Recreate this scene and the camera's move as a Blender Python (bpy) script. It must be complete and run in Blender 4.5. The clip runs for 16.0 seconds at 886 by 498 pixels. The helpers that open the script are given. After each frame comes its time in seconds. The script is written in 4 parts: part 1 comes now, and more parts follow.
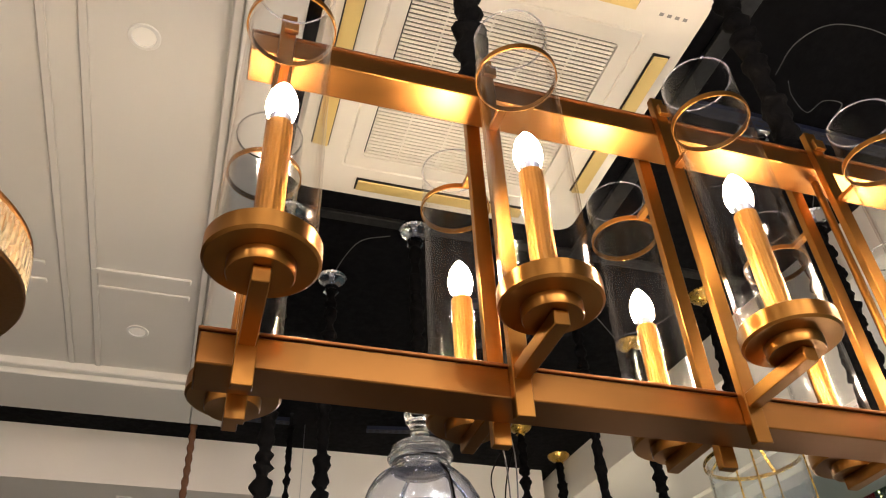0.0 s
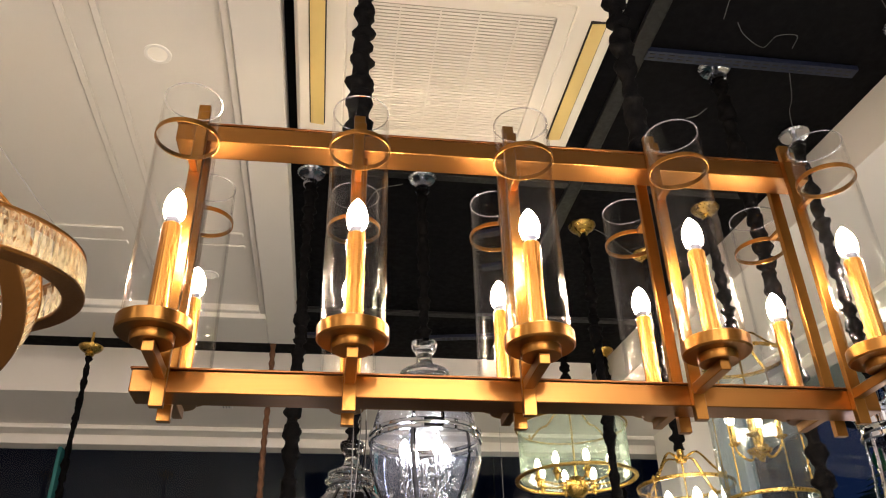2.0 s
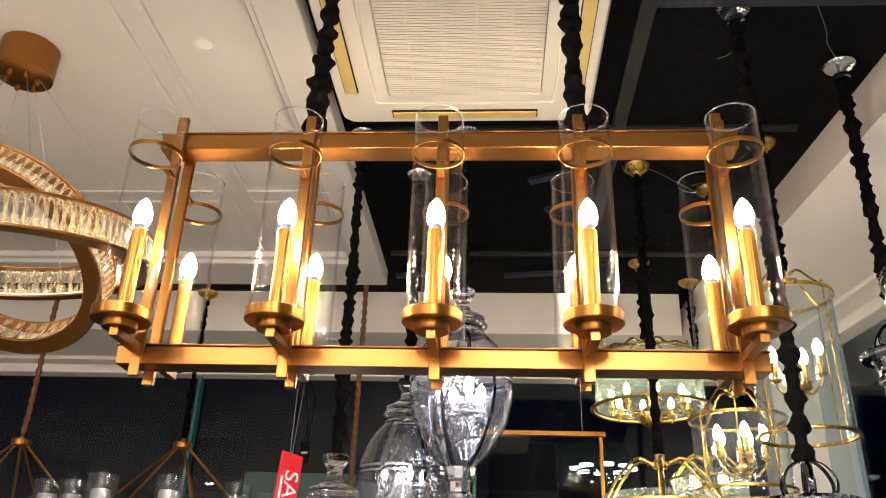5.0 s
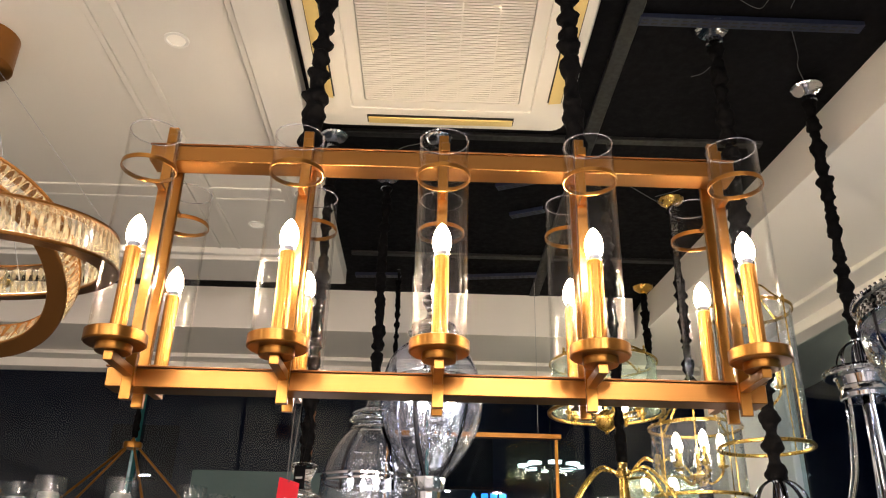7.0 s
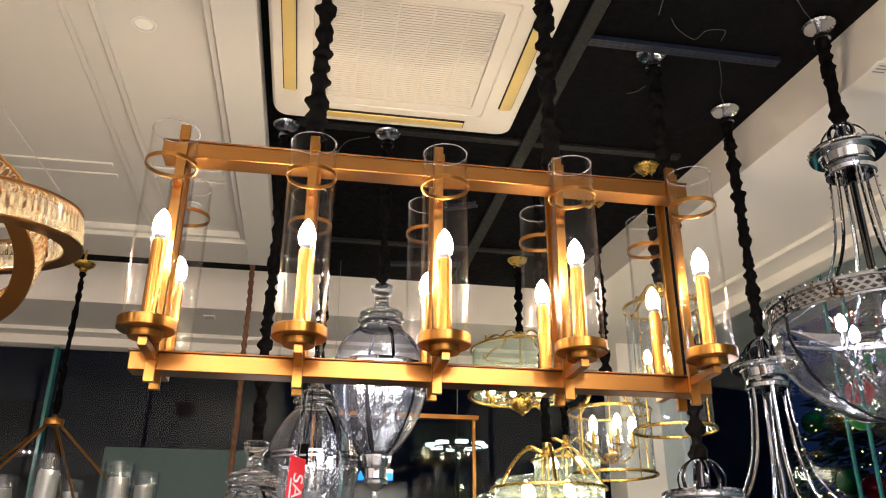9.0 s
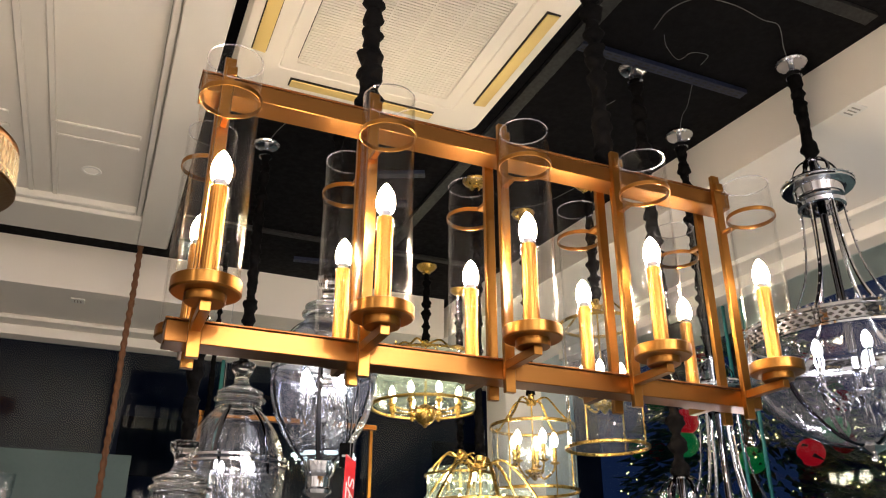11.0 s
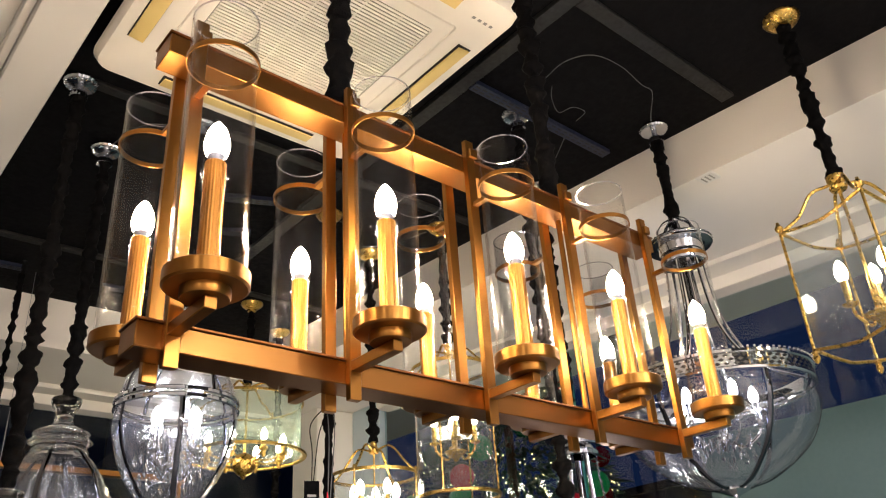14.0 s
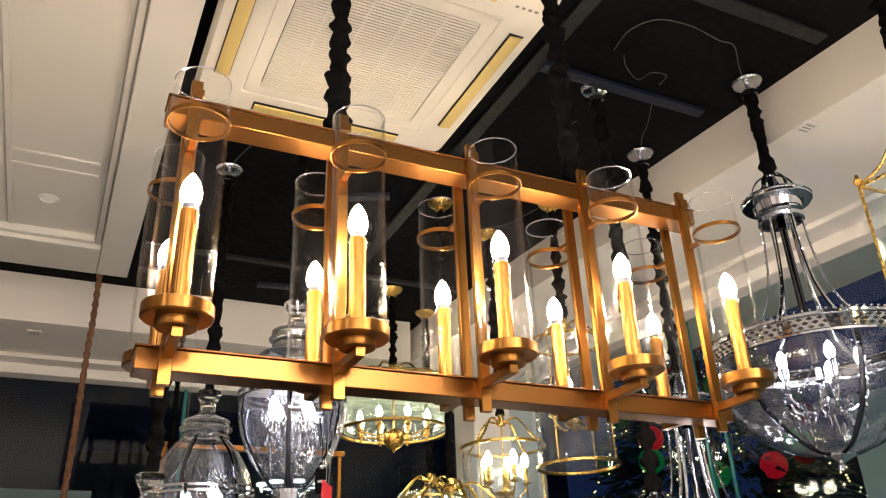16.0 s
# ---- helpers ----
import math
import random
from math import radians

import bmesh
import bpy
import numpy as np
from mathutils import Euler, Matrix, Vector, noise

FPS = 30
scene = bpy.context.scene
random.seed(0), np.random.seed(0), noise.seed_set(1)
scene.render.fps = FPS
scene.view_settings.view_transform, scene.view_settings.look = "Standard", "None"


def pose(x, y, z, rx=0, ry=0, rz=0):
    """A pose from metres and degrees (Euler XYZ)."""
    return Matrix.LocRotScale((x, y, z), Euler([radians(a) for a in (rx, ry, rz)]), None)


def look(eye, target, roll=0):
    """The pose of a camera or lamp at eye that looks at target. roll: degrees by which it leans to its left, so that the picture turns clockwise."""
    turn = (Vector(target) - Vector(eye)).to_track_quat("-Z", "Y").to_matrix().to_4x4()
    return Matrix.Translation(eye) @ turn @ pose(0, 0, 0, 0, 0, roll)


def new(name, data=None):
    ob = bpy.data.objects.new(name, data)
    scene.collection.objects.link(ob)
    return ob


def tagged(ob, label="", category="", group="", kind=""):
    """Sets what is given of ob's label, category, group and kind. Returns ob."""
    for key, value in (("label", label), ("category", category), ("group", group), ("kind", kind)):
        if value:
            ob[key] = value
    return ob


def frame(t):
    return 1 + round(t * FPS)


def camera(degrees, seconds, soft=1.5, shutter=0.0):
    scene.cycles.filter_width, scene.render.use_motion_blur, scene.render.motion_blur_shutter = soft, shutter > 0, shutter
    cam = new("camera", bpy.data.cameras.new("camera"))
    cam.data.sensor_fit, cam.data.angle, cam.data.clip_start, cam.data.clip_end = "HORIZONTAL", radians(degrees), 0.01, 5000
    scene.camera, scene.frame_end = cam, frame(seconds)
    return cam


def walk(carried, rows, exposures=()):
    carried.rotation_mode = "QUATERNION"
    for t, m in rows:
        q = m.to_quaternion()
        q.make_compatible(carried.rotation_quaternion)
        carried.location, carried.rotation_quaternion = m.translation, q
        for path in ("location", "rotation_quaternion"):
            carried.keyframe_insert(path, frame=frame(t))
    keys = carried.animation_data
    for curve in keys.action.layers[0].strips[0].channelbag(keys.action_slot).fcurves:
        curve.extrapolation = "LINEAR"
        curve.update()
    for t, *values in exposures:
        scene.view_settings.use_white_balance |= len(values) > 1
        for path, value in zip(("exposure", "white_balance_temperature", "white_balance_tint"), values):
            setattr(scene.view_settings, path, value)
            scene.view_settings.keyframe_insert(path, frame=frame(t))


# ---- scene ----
cam = camera(58.0, 16.0, 1.1)
PATH = [
    (0, (-0.016, -0.038, 1.491), (0.489, 1.427, 2.755), -3.1),
    (0.5, (-0.008, -0.184, 1.479), (0.507, 1.336, 2.674), -3.0),
    (1, (0.037, -0.328, 1.471), (0.511, 1.265, 2.583), -2.9),
    (1.5, (0.16, -0.452, 1.457), (0.501, 1.204, 2.525), -1.7),
    (2, (0.271, -0.541, 1.455), (0.526, 1.158, 2.478), -1.5),
    (2.5, (0.328, -0.6, 1.442), (0.558, 1.129, 2.421), -1.7),
    (3, (0.398, -0.689, 1.447), (0.581, 1.067, 2.385), -1.5),
    (3.5, (0.49, -0.755, 1.453), (0.565, 1.03, 2.351), -1.1),
    (4, (0.637, -0.759, 1.446), (0.584, 1.035, 2.326), 0.1),
    (4.2, (0.689, -0.764, 1.445), (0.590, 1.030, 2.323), 0.9),
    (6.3, (0.695, -0.819, 1.526), (0.566, 1.014, 2.316), 2.7),
    (6.5, (0.665, -0.821, 1.53), (0.578, 1.012, 2.325), 2.5),
    (7, (0.566, -0.807, 1.534), (0.588, 1.016, 2.356), 1.4),
    (7.5, (0.47, -0.798, 1.523), (0.589, 1.017, 2.353), 0.4),
    (8, (0.409, -0.824, 1.511), (0.621, 0.986, 2.333), 0.2),
    (8.5, (0.375, -0.906, 1.495), (0.644, 0.904, 2.301), -0.1),
    (9, (0.325, -0.966, 1.503), (0.627, 0.851, 2.283), 0.3),
    (9.2, (0.286, -0.959, 1.503), (0.613, 0.854, 2.282), 0.4),
    (11.3, (-0.162, -0.567, 1.514), (0.645, 1.062, 2.349), -0.1),
    (11.5, (-0.197, -0.516, 1.519), (0.67, 1.074, 2.368), -0.3),
    (12, (-0.28, -0.416, 1.52), (0.736, 1.069, 2.392), -1.6),
    (12.5, (-0.352, -0.347, 1.512), (0.771, 1.051, 2.399), -2.6),
    (13, (-0.382, -0.314, 1.514), (0.808, 1.021, 2.41), -2.9),
    (13.5, (-0.381, -0.3, 1.516), (0.831, 1.008, 2.422), -3.2),
    (14, (-0.364, -0.31, 1.514), (0.826, 1.007, 2.436), -4.1),
    (14.5, (-0.323, -0.357, 1.515), (0.814, 1.008, 2.434), -4.1),
    (15, (-0.254, -0.447, 1.518), (0.782, 1.014, 2.408), -2.8),
    (15.5, (-0.172, -0.532, 1.509), (0.743, 1.02, 2.378), -2.2),
    (16, (-0.122, -0.63, 1.506), (0.677, 0.986, 2.373), -2.4),
]
walk(cam, [(t, look(eye, target, roll)) for t, eye, target, roll in PATH])

# ---- world and lights ----
world = bpy.data.worlds.new("night")
scene.world = world
world.use_nodes = True
bg = world.node_tree.nodes["Background"]
bg.inputs["Color"].default_value = (0.035, 0.07, 0.23, 1)
bg.inputs["Strength"].default_value = 0.21
DOWN_POWER, BULB, COOL_BULB, LED = 77.0, 410.0, 60.0, 8.0


# area lamp for the unseen downlights that are added to light the room
def added_room_lamp(x, y, z, power, size=0.15):
    data = bpy.data.lights.new("added_room_lamp", "AREA")
    data.shape, data.size, data.energy, data.color = "DISK", size, power, (1.0, 0.925, 0.93)
    ob = new("added_room_lamp", data)
    ob.matrix_world = pose(x, y, z)
    return ob


# ---- materials ----
def mat(name):
    m = bpy.data.materials.new(name)
    m.use_nodes = True
    nt = m.node_tree
    return m, nt, nt.nodes["Principled BSDF"]


def coord_noise(nt, scale, detail=4.0, stretch=None):
    tc = nt.nodes.new("ShaderNodeTexCoord")
    src = tc.outputs["Object"]
    if stretch:
        mp = nt.nodes.new("ShaderNodeMapping")
        mp.inputs["Scale"].default_value = stretch
        nt.links.new(src, mp.inputs["Vector"])
        src = mp.outputs["Vector"]
    n = nt.nodes.new("ShaderNodeTexNoise")
    n.inputs["Scale"].default_value, n.inputs["Detail"].default_value = scale, detail
    nt.links.new(src, n.inputs["Vector"])
    return n


def blend(nt, fac, a, b):
    r = nt.nodes.new("ShaderNodeMix")
    r.data_type = "RGBA"
    nt.links.new(fac, r.inputs[0])
    r.inputs[6].default_value, r.inputs[7].default_value = (*a, 1), (*b, 1)
    return r.outputs[2]


def remap(nt, fac, lo, hi):
    r = nt.nodes.new("ShaderNodeMapRange")
    nt.links.new(fac, r.inputs["Value"])
    r.inputs["From Min"].default_value, r.inputs["From Max"].default_value = 0.3, 0.7
    r.inputs["To Min"].default_value, r.inputs["To Max"].default_value = lo, hi
    return r.outputs["Result"]


def bump(nt, height, strength, dist):
    b = nt.nodes.new("ShaderNodeBump")
    b.inputs["Strength"].default_value, b.inputs["Distance"].default_value = strength, dist
    nt.links.new(height, b.inputs["Height"])
    return b.outputs["Normal"]


def surface(name, c1, c2, rough=(0.4, 0.6), metal=0.0, scale=6.0, fine=60.0, relief=0.1, dist=0.001, stretch=None, spec=0.5):
    """Two scales of variation: a wide stain in the colour, a fine grain in roughness and relief."""
    m, nt, p = mat(name)
    wide, grain = coord_noise(nt, scale), coord_noise(nt, fine, 3.0, stretch)
    nt.links.new(blend(nt, wide.outputs["Fac"], c1, c2), p.inputs["Base Color"])
    nt.links.new(remap(nt, grain.outputs["Fac"], *rough), p.inputs["Roughness"])
    p.inputs["Metallic"].default_value = metal
    p.inputs["Specular IOR Level"].default_value = spec
    if relief:
        nt.links.new(bump(nt, grain.outputs["Fac"], relief, dist), p.inputs["Normal"])
    return m


def clear_glass(name, tint=(0.97, 0.98, 0.97), ior=1.5, rough=0.01, gain=1.0, streaks=0.0, haze=0.0, haze_vary=1.0, haze_tint=(0.76, 0.76, 0.96), ripple=(35.0, (1, 1, 0.12)), edge=None):
    """Thin clear glass: what it does not mirror goes straight through."""
    m, nt, p = mat(name)
    nt.nodes.remove(p)
    out = nt.nodes["Material Output"]
    tr, gl, mx, fr = (nt.nodes.new("ShaderNode" + k) for k in ("BsdfTransparent", "BsdfGlossy", "MixShader", "LayerWeight"))
    tr.inputs["Color"].default_value = (*tint, 1)
    gl.inputs["Roughness"].default_value = rough
    fr.inputs["Blend"].default_value = 0.5
    pw, mr = nt.nodes.new("ShaderNodeMath"), nt.nodes.new("ShaderNodeMath")
    pw.operation, mr.operation, mr.use_clamp = "POWER", "MULTIPLY_ADD", True
    pw.inputs[1].default_value = 4.5
    base = ((ior - 1) / (ior + 1)) ** 2
    mr.inputs[1].default_value, mr.inputs[2].default_value = 0.7 * (edge if edge else gain), base * gain
    nt.links.new(fr.outputs["Facing"], pw.inputs[0])
    nt.links.new(pw.outputs[0], mr.inputs[0])
    fac = mr.outputs[0]
    if streaks:
        n = coord_noise(nt, ripple[0], 2.0, ripple[1])
        nrm = bump(nt, n.outputs["Fac"], streaks, 0.004)
        nt.links.new(nrm, gl.inputs["Normal"])
    nt.links.new(fac, mx.inputs["Fac"])
    nt.links.new(tr.outputs[0], mx.inputs[1])
    nt.links.new(gl.outputs[0], mx.inputs[2])
    last = mx.outputs[0]
    if haze:
        # a thin diffuse layer painted in for bloom and glow in the glass
        df, tl, hm, m2 = (nt.nodes.new("ShaderNode" + k) for k in ("BsdfDiffuse", "BsdfTranslucent", "MixShader", "MixShader"))
        hm.inputs["Fac"].default_value = 0.55
        nt.links.new(df.outputs[0], hm.inputs[1])
        nt.links.new(tl.outputs[0], hm.inputs[2])
        for k in (df, tl):
            k.inputs["Color"].default_value = (*haze_tint, 1)
        n2 = coord_noise(nt, 28.0, 5.0)
        nt.links.new(remap(nt, n2.outputs["Fac"], haze * (1 - 0.6 * haze_vary), haze * (1 + 0.6 * haze_vary)), m2.inputs["Fac"])
        nt.links.new(last, m2.inputs[1])
        nt.links.new(hm.outputs[0], m2.inputs[2])
        last = m2.outputs[0]
    nt.links.new(last, out.inputs["Surface"])
    return m


def crystal(name, tint=(1, 1, 1), ior=1.55):
    m, nt, p = mat(name)
    p.inputs["Base Color"].default_value = (*tint, 1)
    p.inputs["Transmission Weight"].default_value = 1.0
    p.inputs["Roughness"].default_value, p.inputs["IOR"].default_value = 0.015, ior
    return m


def glow(name, colour, strength, base=(0.8, 0.78, 0.72)):
    m, nt, p = mat(name)
    p.inputs["Base Color"].default_value = (*base, 1)
    p.inputs["Emission Color"].default_value = (*colour, 1)
    p.inputs["Emission Strength"].default_value = strength
    return m


BRASS = surface("brushed_antique_brass", (0.300, 0.131, 0.028), (0.340, 0.154, 0.035), (0.290, 0.305), 1.0, 4, 90, 0.0)
BRASS_FLAT = surface("brushed_brass_bar", (0.265, 0.113, 0.028), (0.300, 0.133, 0.035), (0.295, 0.315), 1.0, 5, 120, 0.0, 0.0003, (0.06, 1, 1))
BRASS_SPUN = surface("spun_brass", (0.300, 0.131, 0.028), (0.340, 0.154, 0.035), (0.30, 0.32), 1.0, 4, 90, 0.0)
_nt = BRASS_SPUN.node_tree
_tan = _nt.nodes.new("ShaderNodeTangent")
_tan.direction_type, _tan.axis = "RADIAL", "Z"
_nt.links.new(_tan.outputs["Tangent"], _nt.nodes["Principled BSDF"].inputs["Tangent"])
_nt.nodes["Principled BSDF"].inputs["Anisotropic"].default_value = 0.7
_nt.nodes["Principled BSDF"].inputs["Anisotropic Rotation"].default_value = 0.25
WAX = surface("ivory_candle_wax", (0.46, 0.44, 0.43), (0.38, 0.36, 0.35), (0.45, 0.6), 0.0, 9, 60, 0.05)
BRASS_SLEEVE = surface("polished_brass_sleeve", (0.44, 0.19, 0.040), (0.50, 0.225, 0.050), (0.36, 0.40), 1.0, 4, 90, 0.0)
BRASS_DARK = surface("brass_edge", (0.16, 0.06, 0.02), (0.22, 0.09, 0.03), (0.35, 0.5), 1.0, 6, 80, 0.1)
GOLD = surface("polished_gold", (0.62, 0.41, 0.115), (0.54, 0.34, 0.085), (0.22, 0.36), 1.0, 8, 120, 0.05, 0.0004)
ROSE = surface("rose_gold_ring", (0.36, 0.165, 0.050), (0.31, 0.14, 0.042), (0.28, 0.42), 1.0, 5, 120, 0.08, 0.0005)
# on straps and arches the dark base stands for the dark room mirrored
CHROME_DARK = surface("dark_chrome", (0.15, 0.155, 0.18), (0.10, 0.105, 0.13), (0.05, 0.10), 1.0, 6, 60, 0.03, 0.0004)
CHROME = surface("chrome", (0.72, 0.74, 0.79), (0.62, 0.64, 0.70), (0.03, 0.09), 1.0, 6, 60, 0.03, 0.0004)
PAINT = surface("white_ceiling_paint", (0.74, 0.72, 0.68), (0.68, 0.66, 0.62), (0.45, 0.65), 0.0, 1.3, 90, 0.06, 0.0006)
PAINT_SOFFIT = surface("warm_white_paint", (0.85, 0.81, 0.755), (0.80, 0.76, 0.705), (0.5, 0.7), 0.0, 1.6, 80, 0.08, 0.0008)
BLACK = surface("black_sprayed_ceiling", (0.0020, 0.0020, 0.0027), (0.0046, 0.0046, 0.0056), (0.7, 0.9), 0.0, 2.5, 40, 0.35, 0.003, spec=0.08)
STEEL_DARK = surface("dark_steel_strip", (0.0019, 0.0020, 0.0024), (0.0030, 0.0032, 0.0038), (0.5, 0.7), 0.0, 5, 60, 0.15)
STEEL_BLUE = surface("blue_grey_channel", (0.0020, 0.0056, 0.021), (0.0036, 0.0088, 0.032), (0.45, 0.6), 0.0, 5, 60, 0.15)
AC_WHITE = surface("cream_plastic", (0.84, 0.80, 0.71), (0.80, 0.75, 0.66), (0.35, 0.5), 0.0, 3, 150, 0.04, 0.0003)
AC_GRILLE = surface("grille_plastic", (0.82, 0.78, 0.69), (0.76, 0.71, 0.62), (0.4, 0.6), 0.0, 4, 120, 0.05, 0.0004)
# a much stronger yellow than the cream fascia
AC_VANE = surface("yellow_vane", (0.78, 0.60, 0.24), (0.70, 0.52, 0.18), (0.4, 0.55), 0.0, 6, 90, 0.05, 0.0004)
# near black painted in where slots, gaps and holes lie in shade
DARK_GAP = surface("shade_black", (0.012, 0.011, 0.010), (0.02, 0.018, 0.016), (0.6, 0.8), 0.0, 5, 50, 0.0)
CORD = surface("black_gathered_fabric", (0.0014, 0.0014, 0.0018), (0.0036, 0.0033, 0.0034), (0.75, 0.92), 0.0, 20, 260, 0.6, 0.002, spec=0.06)
CORD_BROWN = surface("brown_twisted_fabric", (0.20, 0.085, 0.035), (0.11, 0.045, 0.02), (0.65, 0.85), 0.0, 40, 200, 0.6, 0.002)
CABLE = surface("grey_cable", (0.10, 0.10, 0.10), (0.05, 0.05, 0.05), (0.4, 0.5), 0.0, 10, 80, 0.0)
WIRE = surface("steel_wire", (0.5, 0.5, 0.52), (0.4, 0.4, 0.42), (0.25, 0.35), 1.0, 10, 80, 0.0)
TUBE = clear_glass("lamp_tube_glass", (0.996, 0.997, 0.996), 1.5, 0.004, 0.26, 0.24, 0.0002, 0.3, edge=0.8, ripple=(110.0, (0.12, 0.12, 1)))
# haze and extra mirroring put the bright line into the rim
RIM = clear_glass("hazed_glass_rim", (0.95, 0.96, 0.96), 1.6, 0.06, 3.0, 0.0, 0.14)
# haze amounts and tints below stand in for lamp glow in each glass
PENDANT_GLASS = clear_glass("pendant_glass", (0.96, 0.97, 0.985), 1.52, 0.012, 1.7, 0.5, 0.014, ripple=(80.0, (1, 1, 0.6)))
BOWL_GLASS = clear_glass("bowl_glass", (0.95, 0.96, 0.985), 1.52, 0.012, 1.4, 0.4, 0.007, ripple=(60.0, (1, 1, 0.6)), haze_tint=(0.66, 0.66, 0.98))
LANTERN_GLASS = clear_glass("lantern_pane", (0.92, 0.95, 0.95), 1.5, 0.01, 1.0, 0.15, 0.02)
PANE = clear_glass("storefront_glass", (0.80, 0.88, 0.89), 1.52, 0.006, 0.80)
RIBBED = clear_glass("ribbed_glass", (0.93, 0.965, 0.94), 1.52, 0.10, 0.9, 0.1, 0.10, 0.0, haze_tint=(0.80, 0.95, 0.86))
CRYSTAL = crystal("cut_crystal")
# strong warm haze brightens the cut facets in place of refracted light
CRYSTAL_WARM = clear_glass("cut_crystal_warm", (0.97, 0.95, 0.92), 1.7, 0.03, 2.6, 0.0, 0.30, 0.8, haze_tint=(0.98, 0.86, 0.62))
CRYSTAL_TABLE = clear_glass("polished_crystal_table", (0.93, 0.92, 0.90), 1.6, 0.01, 1.6, 0.0, 0.03, 0.9, haze_tint=(0.98, 0.88, 0.70))
FILM = surface("teal_frosted_film", (0.058, 0.105, 0.105), (0.073, 0.125, 0.122), (0.45, 0.65), 0.0, 1.0, 60, 0.03, 0.0003)
TEAL_EDGE = surface("teal_glass_edge", (0.025, 0.14, 0.145), (0.04, 0.20, 0.20), (0.12, 0.2), 0.0, 4, 60, 0.0)
PILLAR = surface("pale_blue_grey_panel", (0.42, 0.52, 0.60), (0.50, 0.58, 0.64), (0.4, 0.6), 0.0, 1.5, 70, 0.05, 0.0004)
WALL = surface("warm_wall_paint", (0.62, 0.57, 0.50), (0.55, 0.50, 0.44), (0.5, 0.7), 0.0, 1.0, 60, 0.06, 0.0006)
FLOOR = surface("polished_floor_tile", (0.24, 0.225, 0.20), (0.17, 0.16, 0.145), (0.14, 0.26), 0.0, 1.2, 30, 0.02, 0.0004)
ASPHALT = surface("night_asphalt", (0.045, 0.045, 0.05), (0.06, 0.06, 0.065), (0.6, 0.8), 0.0, 1.0, 60, 0.3, 0.003)
FACADE = surface("dark_facade", (0.03, 0.04, 0.07), (0.015, 0.02, 0.035), (0.4, 0.6), 0.0, 0.6, 20, 0.1)
RED_TAG = surface("red_card", (0.72, 0.015, 0.03), (0.62, 0.01, 0.025), (0.3, 0.4), 0.0, 5, 60, 0.0)
WHITE_PRINT = surface("white_print", (0.8, 0.8, 0.8), (0.75, 0.75, 0.75), (0.4, 0.5), 0.0, 5, 60, 0.0)
GREY_PRINT = surface("grey_print", (0.25, 0.24, 0.22), (0.3, 0.29, 0.27), (0.4, 0.5), 0.0, 5, 60, 0.0)
CANDLE = surface("white_candle_sleeve", (0.8, 0.79, 0.76), (0.74, 0.73, 0.7), (0.4, 0.5), 0.0, 6, 60, 0.03)
LEAF = surface("fir_needles", (0.012, 0.05, 0.02), (0.03, 0.10, 0.035), (0.5, 0.7), 0.0, 8, 60, 0.2)
# bauble colours with some emission added so they show at night
RED_GLOW = glow("red_bauble_glow", (1.0, 0.01, 0.03), 0.26, (0.6, 0.01, 0.02))
GREEN_GLOW = glow("green_bauble_glow", (0.01, 0.8, 0.2), 0.09, (0.01, 0.32, 0.09))
BALL_RED = surface("red_bauble", (0.6, 0.01, 0.02), (0.5, 0.01, 0.015), (0.12, 0.2), 0.3, 4, 60, 0.0)
BALL_GREEN = surface("green_bauble", (0.01, 0.32, 0.09), (0.01, 0.25, 0.07), (0.12, 0.2), 0.3, 4, 60, 0.0)
SOCKET = surface("clear_bulb_base", (0.45, 0.46, 0.55), (0.35, 0.36, 0.45), (0.1, 0.2), 0.6, 12, 80, 0.0)
BULB_WARM = glow("warm_bulb", (1.0, 0.775, 0.535), BULB)
BULB_COOL = glow("neutral_bulb", (0.95, 0.93, 1.0), COOL_BULB)
# weak emission added inside the jars, where no bulb is seen
BULB_ADDED = glow("added_jar_bulb", (0.95, 0.93, 1.0), 9.0)
BULB_GOLD = glow("lantern_bulb", (1.0, 0.86, 0.64), COOL_BULB * 0.8)
LED_STRIP = glow("ring_led_diffuser", (1.0, 0.82, 0.55), LED)
DOWN_FACE = glow("downlight_diffuser", (1.0, 0.95, 0.88), 0.12)
SIGN_BLUE = glow("blue_neon", (0.02, 0.30, 1.0), 2.2)
FAR_WHITE = glow("far_white_led", (0.95, 0.98, 1.0), 3.0)
FAIRY = glow("fairy_light", (1.0, 0.80, 0.30), 6.0)


# ---- mesh helpers ----
def part(name, bm, material, parent=None, label="", angle=38):
    limit = radians(angle)
    for e in bm.edges:
        e.smooth = len(e.link_faces) == 2 and e.calc_face_angle(0.0) < limit
    for f in bm.faces:
        f.smooth = True
    me = bpy.data.meshes.new(name)
    bm.to_mesh(me)
    bm.free()
    me.materials.append(material)
    ob = new(name, me)
    ob.parent = parent
    if label:
        tagged(ob, label)
    return ob


def thing(name, label, category, at=(0, 0, 0), group="", kind=""):
    ob = new(name)
    ob.empty_display_size = 0.05
    ob.location = at
    return tagged(ob, label, category, group, kind)


def share(ob, m, parent=None):
    """Another part on the same mesh."""
    o = new(ob.name, ob.data)
    o.parent = parent if parent else ob.parent
    o.matrix_basis = m
    if "label" in ob:
        o["label"] = ob["label"]
    return o


